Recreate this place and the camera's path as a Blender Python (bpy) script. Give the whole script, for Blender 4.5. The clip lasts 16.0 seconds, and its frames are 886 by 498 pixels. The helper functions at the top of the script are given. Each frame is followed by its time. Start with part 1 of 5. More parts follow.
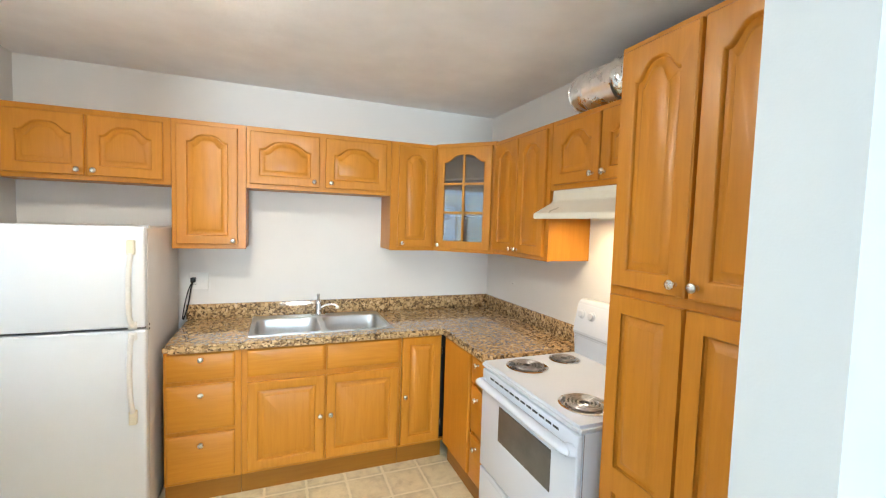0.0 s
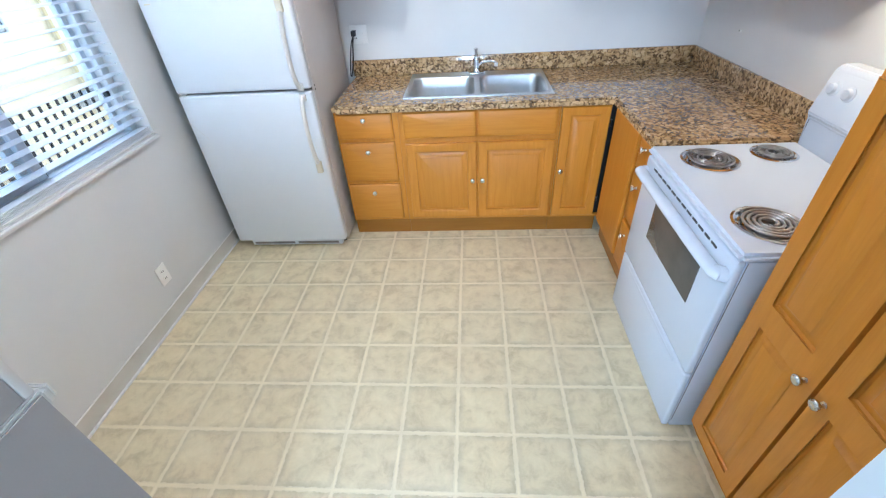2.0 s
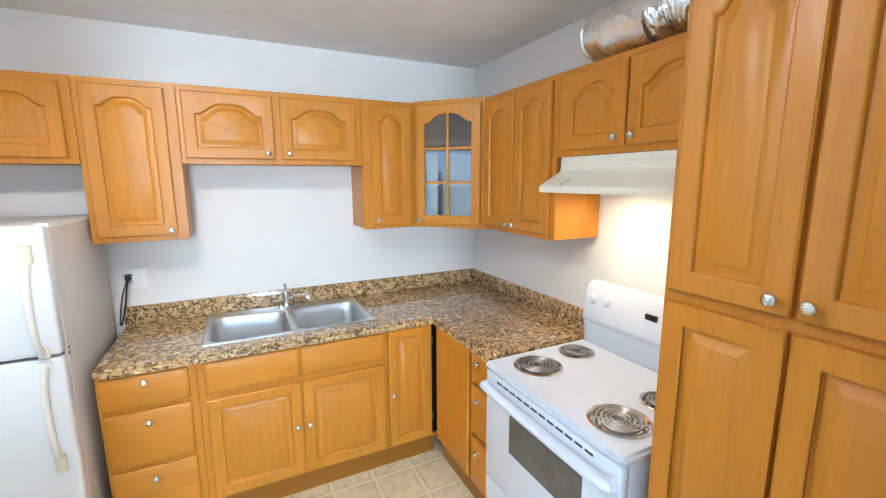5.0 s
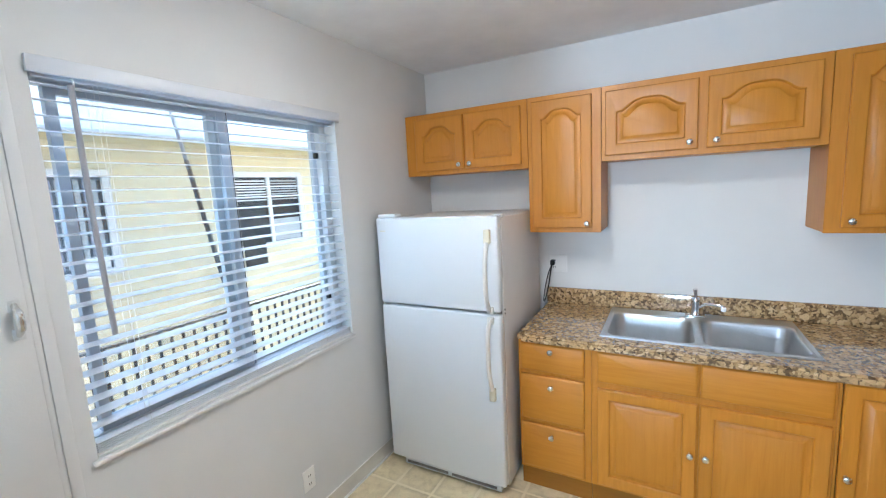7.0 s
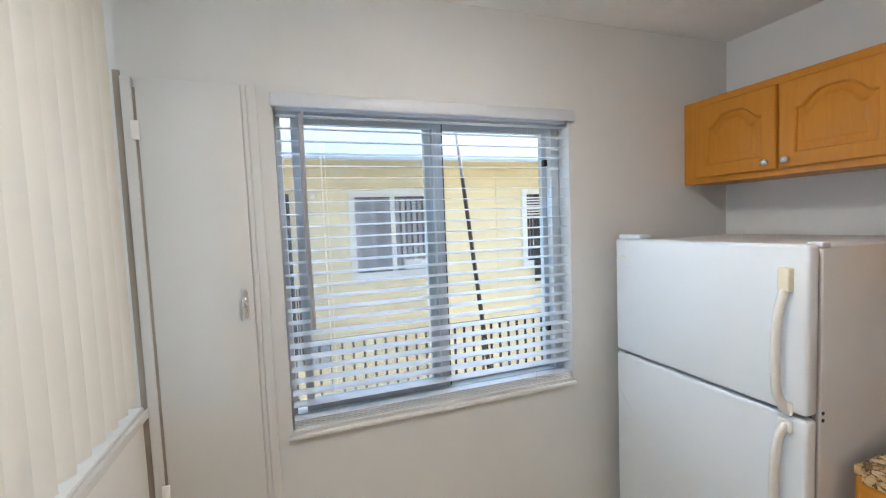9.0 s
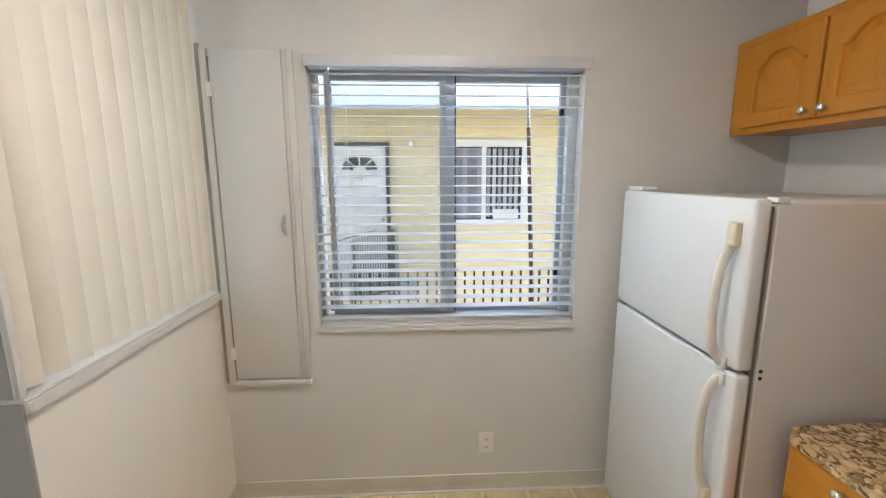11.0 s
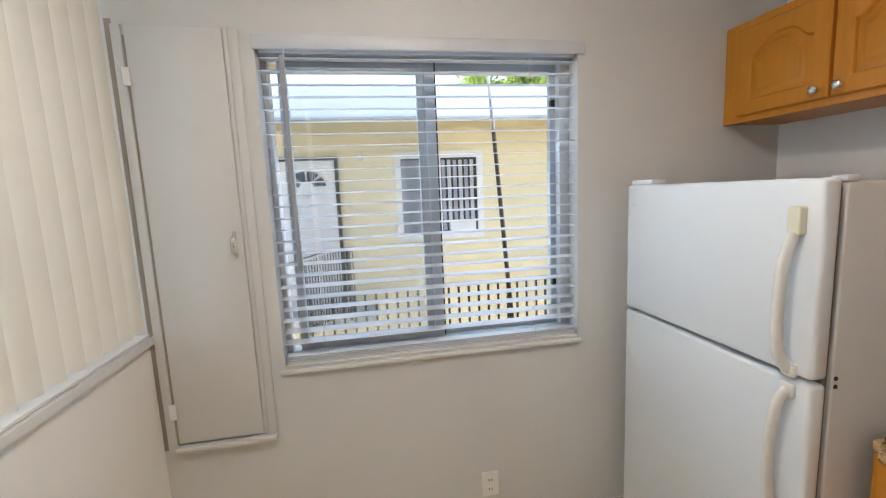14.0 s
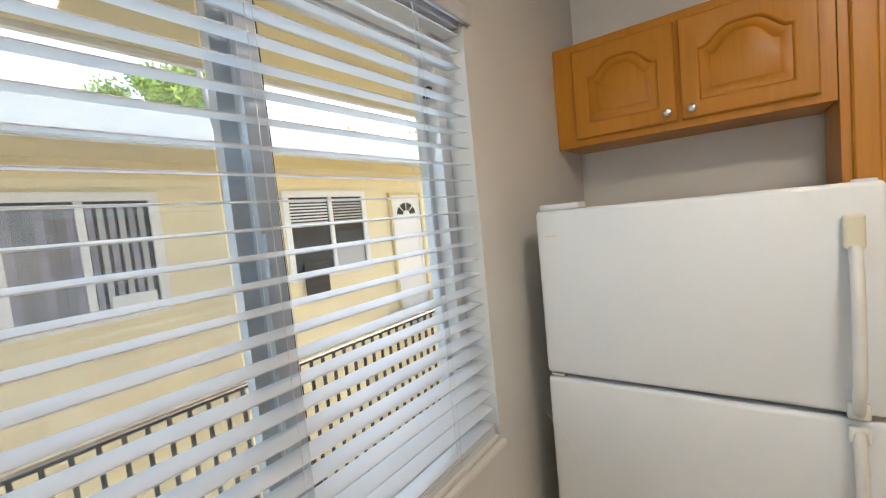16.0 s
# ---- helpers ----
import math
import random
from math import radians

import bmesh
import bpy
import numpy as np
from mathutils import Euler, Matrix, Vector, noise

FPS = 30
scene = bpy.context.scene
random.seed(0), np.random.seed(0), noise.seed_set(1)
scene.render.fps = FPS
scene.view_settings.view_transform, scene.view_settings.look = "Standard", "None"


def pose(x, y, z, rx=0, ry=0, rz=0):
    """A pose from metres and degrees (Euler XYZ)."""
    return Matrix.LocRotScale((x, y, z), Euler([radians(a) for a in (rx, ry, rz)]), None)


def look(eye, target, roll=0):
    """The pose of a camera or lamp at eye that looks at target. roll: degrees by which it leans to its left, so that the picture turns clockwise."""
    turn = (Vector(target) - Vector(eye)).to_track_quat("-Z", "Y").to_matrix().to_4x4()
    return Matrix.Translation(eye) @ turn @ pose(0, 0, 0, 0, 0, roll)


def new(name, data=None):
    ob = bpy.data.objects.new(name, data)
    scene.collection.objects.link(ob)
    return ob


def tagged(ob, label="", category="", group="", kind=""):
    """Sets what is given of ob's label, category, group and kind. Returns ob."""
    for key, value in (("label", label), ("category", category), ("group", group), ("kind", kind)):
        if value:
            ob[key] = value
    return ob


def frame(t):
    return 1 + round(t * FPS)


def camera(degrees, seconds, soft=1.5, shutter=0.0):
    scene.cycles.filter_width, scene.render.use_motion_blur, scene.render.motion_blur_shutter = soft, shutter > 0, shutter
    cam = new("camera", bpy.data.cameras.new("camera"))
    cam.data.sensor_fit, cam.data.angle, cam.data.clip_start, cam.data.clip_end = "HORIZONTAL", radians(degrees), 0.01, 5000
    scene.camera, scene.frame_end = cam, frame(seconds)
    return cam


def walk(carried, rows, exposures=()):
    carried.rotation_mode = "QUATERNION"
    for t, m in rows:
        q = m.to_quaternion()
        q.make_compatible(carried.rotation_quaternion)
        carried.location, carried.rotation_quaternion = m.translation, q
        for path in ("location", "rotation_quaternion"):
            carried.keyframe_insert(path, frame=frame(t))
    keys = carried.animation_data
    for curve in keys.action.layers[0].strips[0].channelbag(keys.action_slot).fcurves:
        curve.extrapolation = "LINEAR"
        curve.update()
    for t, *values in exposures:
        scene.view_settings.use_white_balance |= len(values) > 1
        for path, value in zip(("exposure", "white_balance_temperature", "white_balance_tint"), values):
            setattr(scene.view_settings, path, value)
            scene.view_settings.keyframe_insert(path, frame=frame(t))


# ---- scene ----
cam = camera(93.6, 16.0, soft=1.2)
PATH = [
    (0, (0.728, 1.302, 1.626), (1.466, 3.158, 1.506), 1.8),
    (0.5, (0.771, 1.434, 1.657), (0.983, 3.407, 1.41), 1.1),
    (1, (0.904, 1.476, 1.687), (0.813, 3.44, 1.324), -0.5),
    (1.5, (0.95, 1.479, 1.675), (0.826, 3.314, 0.889), -2.3),
    (2, (0.981, 1.493, 1.679), (0.832, 3.086, 0.479), -3.9),
    (2.5, (0.942, 1.482, 1.662), (0.984, 3.358, 0.97), 0.3),
    (3, (0.942, 1.514, 1.707), (1.171, 3.477, 1.406), 0.7),
    (3.5, (0.917, 1.575, 1.73), (1.638, 3.403, 1.359), -0.8),
    (3.7, (0.887, 1.598, 1.735), (1.788, 3.34, 1.34), -1.0),
    (5.8, (0.762, 1.731, 1.715), (1.5, 3.576, 1.489), 3.0),
    (6, (0.813, 1.682, 1.693), (1.335, 3.601, 1.48), 2.7),
    (6.3, (0.829, 1.708, 1.695), (1.013, 3.686, 1.468), 2.9),
    (6.5, (0.85, 1.728, 1.7), (0.739, 3.711, 1.463), 2.5),
    (7, (0.874, 1.8, 1.709), (-0.081, 3.535, 1.429), -3.1),
    (7.5, (0.862, 1.903, 1.677), (-0.494, 3.358, 1.467), -3.2),
    (8, (0.972, 2.1, 1.688), (-0.682, 3.2, 1.46), -1.0),
    (8.5, (0.963, 2.236, 1.684), (-0.828, 3.102, 1.477), -2.1),
    (9, (0.874, 2.389, 1.672), (-1.009, 3.053, 1.545), -2.3),
    (9.5, (0.889, 2.548, 1.697), (-1.069, 2.904, 1.497), -3.3),
    (9.7, (0.914, 2.614, 1.68), (-1.062, 2.813, 1.436), -2.5),
    (11.8, (1.324, 2.867, 1.597), (-0.642, 2.963, 1.242), 0.2),
    (12, (1.326, 2.854, 1.584), (-0.643, 2.966, 1.246), -0.0),
    (12.5, (1.308, 2.841, 1.585), (-0.662, 2.967, 1.269), -0.2),
    (13, (1.264, 2.816, 1.6), (-0.708, 2.947, 1.294), -0.6),
    (13.5, (1.161, 2.765, 1.573), (-0.808, 2.955, 1.28), -1.3),
    (14, (0.917, 2.693, 1.57), (-1.034, 3.043, 1.303), -2.5),
    (14.5, (0.654, 2.616, 1.595), (-1.246, 3.195, 1.361), -3.2),
    (15, (0.381, 2.493, 1.589), (-1.371, 3.439, 1.402), -3.6),
    (15.5, (0.139, 2.476, 1.568), (-1.353, 3.793, 1.371), -4.1),
    (16, (-0.124, 2.544, 1.575), (-1.296, 4.158, 1.432), -5.7),
]
EXPOSURES = [(0, 3.3, 6950, 10), (0.5, 3.33, 6000, 10), (1, 3.17, 5800, 10), (1.5, 3.1, 5750, 10), (2, 3.17, 5450, 10), (2.5, 3.17, 5500, 10), (3, 3.17, 5400, 10), (3.5, 3.38, 6200, 10), (6, 3.37, 5750, 9), (6.5, 3.22, 5650, 9), (7, 2.97, 5750, 9), (7.5, 2.90, 5750, 9), (8, 2.77, 5850, 10), (8.5, 2.75, 5800, 10), (9, 2.66, 6300, 11), (9.5, 2.58, 6800, 11), (12.5, 2.62, 6950, 14), (14, 2.52, 6750, 13), (15, 2.47, 6950, 13), (16, 2.42, 7700, 14)]
walk(cam, [(t, look(eye, target, roll)) for t, eye, target, roll in PATH], EXPOSURES)

# ---- world, sun, large lights ----
world = bpy.data.worlds.new("world")
scene.world = world
world.use_nodes = True
wn = world.node_tree
sky = wn.nodes.new("ShaderNodeTexSky")
sky.sky_type, sky.sun_disc = "NISHITA", False
sky.sun_elevation, sky.sun_rotation = radians(57), radians(326)
wn.links.new(sky.outputs[0], wn.nodes["Background"].inputs[0])
wn.nodes["Background"].inputs[1].default_value = 0.15
SUN_DIR = Vector((-0.30, 0.45, 0.84))
sun = new("sun", bpy.data.lights.new("sun", "SUN"))
sun.data.energy, sun.data.angle, sun.data.color = 5.0, radians(0.5), (1.0, 0.95, 0.87)
sun.matrix_world = look(SUN_DIR * 30, (0, 0, 0))

LAMP_POWER = 9.2
HOOD_POWER = 0.32
DAY_POWER = 20.5
WINDOW_POWER = 1.0


def area(name, m, sx, sy, power, color):
    la = bpy.data.lights.new(name, "AREA")
    la.shape, la.size, la.size_y, la.energy, la.color = "RECTANGLE", sx, sy, power, color
    ob = new(name, la)
    ob.matrix_world = m
    return ob


# added lamps for sky light: at an assumed, unseen living room window behind the walk, and at the kitchen window
area("living_sky_fill", look((0.25, -2.56, 1.55), (0.60, 1.0, 2.30)), 0.75, 1.25, DAY_POWER, (0.63, 0.82, 1.0))
area("daylight_kitchen", look((-0.905, 2.955, 1.54), (1.0, 2.955, 1.00)), 1.20, 1.18, WINDOW_POWER, (0.40, 0.68, 1.0))
area("hood_bulb", look((2.24, 3.03, 1.662), (2.24, 3.03, 0.5)), 0.14, 0.10, HOOD_POWER, (1.0, 0.80, 0.52))

# ---- materials ----


def nodes_of(name):
    m = bpy.data.materials.new(name)
    m.use_nodes = True
    t = m.node_tree
    return m, t, t.nodes["Principled BSDF"]


def coords(t, scale=(1, 1, 1), shift=True):
    """Object coordinates, moved at random from object to object."""
    tc = t.nodes.new("ShaderNodeTexCoord")
    mp = t.nodes.new("ShaderNodeMapping")
    mp.inputs["Scale"].default_value = scale
    t.links.new(tc.outputs["Object"], mp.inputs["Vector"])
    if shift:
        oi = t.nodes.new("ShaderNodeObjectInfo")
        mul = t.nodes.new("ShaderNodeVectorMath")
        mul.operation = "SCALE"
        cb = t.nodes.new("ShaderNodeCombineXYZ")
        for k in range(3):
            t.links.new(oi.outputs["Random"], cb.inputs[k])
        t.links.new(cb.outputs[0], mul.inputs[0])
        mul.inputs["Scale"].default_value = 37.0
        t.links.new(mul.outputs[0], mp.inputs["Location"])
    return mp.outputs[0]


def noise_tex(t, vec, scale, detail=4.0, rough=0.55, distort=0.0):
    n = t.nodes.new("ShaderNodeTexNoise")
    n.inputs["Scale"].default_value, n.inputs["Detail"].default_value = scale, detail
    n.inputs["Roughness"].default_value, n.inputs["Distortion"].default_value = rough, distort
    t.links.new(vec, n.inputs["Vector"])
    return n.outputs["Fac"]


def ramp(t, fac, stops):
    r = t.nodes.new("ShaderNodeValToRGB")
    e = r.color_ramp.elements
    while len(e) < len(stops):
        e.new(0.5)
    for k, (p, c) in enumerate(stops):
        e[k].position, e[k].color = p, (*c, 1)
    t.links.new(fac, r.inputs[0])
    return r.outputs[0]


def mix(t, fac, a, b, kind="MIX"):
    n = t.nodes.new("ShaderNodeMix")
    n.data_type, n.blend_type = "RGBA", kind
    if isinstance(fac, (int, float)):
        n.inputs[0].default_value = fac
    else:
        t.links.new(fac, n.inputs[0])
    for k, v in ((6, a), (7, b)):
        if isinstance(v, tuple):
            n.inputs[k].default_value = (*v, 1)
        else:
            t.links.new(v, n.inputs[k])
    return n.outputs[2]


def bump(t, bsdf, height, strength, dist=0.01):
    b = t.nodes.new("ShaderNodeBump")
    b.inputs["Strength"].default_value, b.inputs["Distance"].default_value = strength, dist
    t.links.new(height, b.inputs["Height"])
    t.links.new(b.outputs[0], bsdf.inputs["Normal"])


def span(t, fac, lo, hi):
    r = t.nodes.new("ShaderNodeMapRange")
    r.inputs["To Min"].default_value, r.inputs["To Max"].default_value = lo, hi
    t.links.new(fac, r.inputs["Value"])
    return r.outputs[0]


def plain(name, color, rough=0.5, metal=0.0, var=0.06, scale=6.0, grain=60.0, bumps=0.05, rvar=0.08, spec=0.5):
    """A surface with soft stains at one scale and fine relief at another."""
    m, t, b = nodes_of(name)
    v = coords(t)
    big = noise_tex(t, v, scale, 5)
    dark = tuple(c * (1 - var) for c in color)
    lite = tuple(min(1, c * (1 + var)) for c in color)
    t.links.new(ramp(t, big, [(0.3, dark), (0.7, lite)]), b.inputs["Base Color"])
    t.links.new(span(t, big, max(0.02, rough - rvar), rough + rvar), b.inputs["Roughness"])
    b.inputs["Metallic"].default_value = metal
    b.inputs["Specular IOR Level"].default_value = spec
    if bumps:
        bump(t, b, noise_tex(t, v, grain, 3), bumps, 0.004)
    return m


def oak(name, along, tint=1.0):
    """Honey-stained wood with grain lines along one axis."""
    m, t, b = nodes_of(name)
    s = [9.0, 9.0, 9.0]
    s["xyz".index(along)] = 0.7
    v = coords(t, tuple(s))
    band = noise_tex(t, v, 5.5, 5, 0.6, 0.6)
    s2 = [140.0, 140.0, 140.0]
    s2["xyz".index(along)] = 5.0
    v2 = coords(t, tuple(s2))
    pore = noise_tex(t, v2, 1.0, 3, 0.7)
    base = ramp(t, band, [(0.25, (0.53 * tint, 0.200 * tint, 0.016 * tint)), (0.5, (0.59 * tint, 0.236 * tint, 0.022 * tint)), (0.75, (0.64 * tint, 0.266 * tint, 0.029 * tint))])
    col = mix(t, span(t, pore, 0.0, 0.30), base, (0.36 * tint, 0.125 * tint, 0.013 * tint))
    oi = t.nodes.new("ShaderNodeObjectInfo")
    col = mix(t, span(t, oi.outputs["Random"], 0.0, 0.22), col, (0.48 * tint, 0.178 * tint, 0.020 * tint))
    t.links.new(col, b.inputs["Base Color"])
    t.links.new(span(t, pore, 0.34, 0.46), b.inputs["Roughness"])
    b.inputs["Specular IOR Level"].default_value = 0.34
    b.inputs["Coat Weight"].default_value = 0.10
    b.inputs["Coat Roughness"].default_value = 0.24
    bump(t, b, pore, 0.06, 0.002)
    return m


def granite(name):
    """Angular tan crystals of two sizes in a dark brown ground."""
    m, t, b = nodes_of(name)
    v = coords(t, shift=False)
    warp = t.nodes.new("ShaderNodeTexNoise")
    warp.inputs["Scale"].default_value, warp.inputs["Detail"].default_value = 30.0, 4.0
    t.links.new(v, warp.inputs["Vector"])
    wv = t.nodes.new("ShaderNodeVectorMath")
    wv.operation = "MULTIPLY_ADD"
    t.links.new(warp.outputs["Color"], wv.inputs[0])
    wv.inputs[1].default_value = (0.020, 0.020, 0.020)
    t.links.new(v, wv.inputs[2])

    def crystals(scale):
        vo = t.nodes.new("ShaderNodeTexVoronoi")
        vo.inputs["Scale"].default_value = scale
        t.links.new(wv.outputs[0], vo.inputs["Vector"])
        sep = t.nodes.new("ShaderNodeSeparateColor")
        t.links.new(vo.outputs["Color"], sep.inputs[0])
        ed = t.nodes.new("ShaderNodeTexVoronoi")
        ed.feature = "DISTANCE_TO_EDGE"
        ed.inputs["Scale"].default_value = scale
        t.links.new(wv.outputs[0], ed.inputs["Vector"])
        return sep.outputs, ed.outputs["Distance"]
    cell, _ = crystals(88.0)
    ground = ramp(t, cell[0], [(0.0, (0.095, 0.058, 0.030)), (0.28, (0.20, 0.122, 0.058)), (0.50, (0.36, 0.225, 0.102)), (0.78, (0.50, 0.325, 0.155)), (1.0, (0.64, 0.45, 0.24))])
    big, edge = crystals(36.0)
    pick = ramp(t, big[0], [(0.60, (0, 0, 0)), (0.66, (1, 1, 1))])
    inner = ramp(t, edge, [(0.06, (0, 0, 0)), (0.14, (1, 1, 1))])
    tan = ramp(t, big[1], [(0.0, (0.50, 0.315, 0.145)), (0.5, (0.61, 0.405, 0.20)), (1.0, (0.70, 0.51, 0.30))])
    col = mix(t, mix(t, 1.0, pick, inner, "MULTIPLY"), ground, tan)
    fine = noise_tex(t, v, 160.0, 4, 0.7, 0.4)
    specks = ramp(t, fine, [(0.34, (0.5, 0.5, 0.5)), (0.42, (0, 0, 0))])
    col = mix(t, specks, col, (0.06, 0.038, 0.024))
    t.links.new(col, b.inputs["Base Color"])
    t.links.new(span(t, fine, 0.07, 0.15), b.inputs["Roughness"])
    b.inputs["Coat Weight"].default_value, b.inputs["Coat Roughness"].default_value = 0.5, 0.05
    bump(t, b, fine, 0.03, 0.001)
    return m


def tile_mat(name):
    m, t, b = nodes_of(name)
    v = coords(t)
    a = noise_tex(t, v, 13.0, 8, 0.7, 0.4)
    f = noise_tex(t, v, 55.0, 4, 0.7)
    base = ramp(t, a, [(0.33, (0.56, 0.455, 0.275)), (0.5, (0.74, 0.630, 0.40)), (0.66, (0.83, 0.720, 0.48))])
    col = mix(t, span(t, f, 0.0, 0.35), base, (0.63, 0.53, 0.33))
    # worn darker border of the printed tile
    tc = t.nodes.new("ShaderNodeTexCoord")
    sx = t.nodes.new("ShaderNodeSeparateXYZ")
    t.links.new(tc.outputs["Object"], sx.inputs[0])
    mx = t.nodes.new("ShaderNodeMath")
    mx.operation = "MAXIMUM"
    for k in range(2):
        ab = t.nodes.new("ShaderNodeMath")
        ab.operation = "ABSOLUTE"
        t.links.new(sx.outputs[k], ab.inputs[0])
        t.links.new(ab.outputs[0], mx.inputs[k])
    rim = t.nodes.new("ShaderNodeMapRange")
    rim.inputs["From Min"].default_value, rim.inputs["From Max"].default_value = 0.085, 0.112
    rim.inputs["To Max"].default_value = 0.58
    t.links.new(mx.outputs[0], rim.inputs["Value"])
    mm = t.nodes.new("ShaderNodeMath")
    mm.operation = "MULTIPLY"
    t.links.new(rim.outputs[0], mm.inputs[0])
    t.links.new(span(t, noise_tex(t, v, 7.0, 3, 0.6), -1.1, 2.3), mm.inputs[1])
    mm.use_clamp = True
    col = mix(t, mm.outputs[0], col, (0.40, 0.335, 0.215))
    # ragged cream edge of the printed joint
    rag = t.nodes.new("ShaderNodeMath")
    rag.operation, rag.inputs[1].default_value = "MULTIPLY_ADD", 0.016
    t.links.new(noise_tex(t, v, 48.0, 3, 0.6), rag.inputs[0])
    t.links.new(mx.outputs[0], rag.inputs[2])
    lip = t.nodes.new("ShaderNodeMapRange")
    lip.inputs["From Min"].default_value, lip.inputs["From Max"].default_value = 0.1165, 0.1195
    t.links.new(rag.outputs[0], lip.inputs["Value"])
    col = mix(t, lip.outputs[0], col, (0.78, 0.68, 0.47))
    oi = t.nodes.new("ShaderNodeObjectInfo")
    col = mix(t, span(t, oi.outputs["Random"], 0.0, 0.16), col, (0.60, 0.52, 0.37))
    t.links.new(col, b.inputs["Base Color"])
    t.links.new(span(t, a, 0.30, 0.48), b.inputs["Roughness"])
    bump(t, b, f, 0.10, 0.002)
    return m


def siding(name, color):
    """Painted lap siding, faint board lines."""
    m, t, b = nodes_of(name)
    v = coords(t, shift=False)
    n = noise_tex(t, v, 1.3, 5)
    t.links.new(ramp(t, n, [(0.3, tuple(c * 0.9 for c in color)), (0.7, color)]), b.inputs["Base Color"])
    b.inputs["Roughness"].default_value = 0.7
    bump(t, b, noise_tex(t, v, 40.0, 3), 0.1, 0.004)
    return m


def emitter(name, color, strength):
    m, t, b = nodes_of(name)
    b.inputs["Base Color"].default_value = (0.9, 0.9, 0.88, 1)
    b.inputs["Emission Color"].default_value = (*color, 1)
    b.inputs["Emission Strength"].default_value = strength
    b.inputs["Roughness"].default_value = 0.4
    return m


def glass(name, tint=(0.96, 0.98, 0.98), least=0.045):
    """Thin clear pane: mostly lets light through, mirrors at a slant."""
    m = bpy.data.materials.new(name)
    m.use_nodes = True
    t = m.node_tree
    t.nodes.remove(t.nodes["Principled BSDF"])
    tr = t.nodes.new("ShaderNodeBsdfTransparent")
    tr.inputs[0].default_value = (*tint, 1)
    gl = t.nodes.new("ShaderNodeBsdfGlossy")
    gl.inputs["Roughness"].default_value = 0.02
    lw = t.nodes.new("ShaderNodeLayerWeight")
    lw.inputs[0].default_value = 0.5
    pw = t.nodes.new("ShaderNodeMath")
    pw.operation, pw.inputs[1].default_value = "POWER", 5.0
    t.links.new(lw.outputs["Facing"], pw.inputs[0])
    ad = t.nodes.new("ShaderNodeMath")
    ad.operation, ad.inputs[1].default_value, ad.inputs[2].default_value = "MULTIPLY_ADD", 0.95 - least, least
    t.links.new(pw.outputs[0], ad.inputs[0])
    ms = t.nodes.new("ShaderNodeMixShader")
    t.links.new(ad.outputs[0], ms.inputs[0])
    t.links.new(tr.outputs[0], ms.inputs[1])
    t.links.new(gl.outputs[0], ms.inputs[2])
    t.links.new(ms.outputs[0], t.nodes["Material Output"].inputs[0])
    return m


WALL = plain("wall_paint", (0.79, 0.78, 0.755), 0.6, var=0.025, scale=2.2, grain=170, bumps=0.10, spec=0.3)
GREYWALL = plain("grey_wall_paint", (0.69, 0.69, 0.68), 0.6, var=0.03, scale=2.2, grain=170, bumps=0.10, spec=0.3)
WHITE = plain("white_wall_paint", (0.90, 0.885, 0.85), 0.5, var=0.025, scale=2.2, grain=170, bumps=0.10, spec=0.3)
# darker tone for the divider's post and end faces
TAUPE = plain("taupe_divider_end", (0.42, 0.40, 0.39), 0.6, var=0.03, scale=2.2, grain=170, bumps=0.10, spec=0.3)
GAPSHADE = plain("gap_shade_tone", (0.36, 0.32, 0.27), 0.7, var=0.1)
# wall colour dimmed and blued for the daylight falling on the partition
PALE = plain("partition_light_tone", (0.61, 0.655, 0.67), 0.6, var=0.025, scale=2.2, grain=170, bumps=0.10, spec=0.3)
CEIL = plain("ceiling_paint", (0.88, 0.89, 0.90), 0.8, var=0.04, scale=5.0, grain=30, bumps=0.28, spec=0.2)
TRIM = plain("painted_trim", (0.76, 0.75, 0.725), 0.42, var=0.03, scale=9.0, grain=90, bumps=0.05)
COVE = plain("vinyl_cove_base", (0.63, 0.595, 0.52), 0.5, var=0.06, scale=6.0, grain=80)
GROUT = plain("grout_lines", (0.80, 0.70, 0.49), 0.55, var=0.08, scale=8.0, grain=120)
CARPET = plain("carpet", (0.40, 0.36, 0.30), 0.95, var=0.12, scale=12.0, grain=400, bumps=0.6, spec=0.1)
TILE = tile_mat("printed_tile")
# the toe kick copy is darkened to 0.55 for shade under the cabinets
OAKV, OAKH, OAKX = oak("oak_upright", "z"), oak("oak_across", "x"), oak("oak_toe_kick_shaded", "x", 0.55)
DARK = plain("recess_shade", (0.012, 0.010, 0.009), 0.8, var=0.2)
NICKEL = plain("satin_nickel", (0.72, 0.70, 0.66), 0.26, 1.0, var=0.05, scale=40, bumps=0.02)
CHROME = plain("chrome", (0.80, 0.80, 0.80), 0.10, 1.0, var=0.04, scale=30, bumps=0.0, rvar=0.03)
STEEL = plain("brushed_steel", (0.60, 0.61, 0.62), 0.32, 1.0, var=0.05, scale=20, grain=220, bumps=0.0)
FOIL = plain("galvanised_duct", (0.88, 0.89, 0.90), 0.28, 1.0, var=0.12, scale=14, grain=30, bumps=0.3)
ENAMEL = plain("white_enamel", (0.645, 0.70, 0.785), 0.22, var=0.006, rvar=0.02, scale=7.0, grain=140, bumps=0.015)
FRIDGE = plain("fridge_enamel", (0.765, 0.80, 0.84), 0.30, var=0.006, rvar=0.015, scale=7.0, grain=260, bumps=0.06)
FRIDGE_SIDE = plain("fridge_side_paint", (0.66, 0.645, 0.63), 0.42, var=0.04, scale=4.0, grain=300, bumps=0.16)
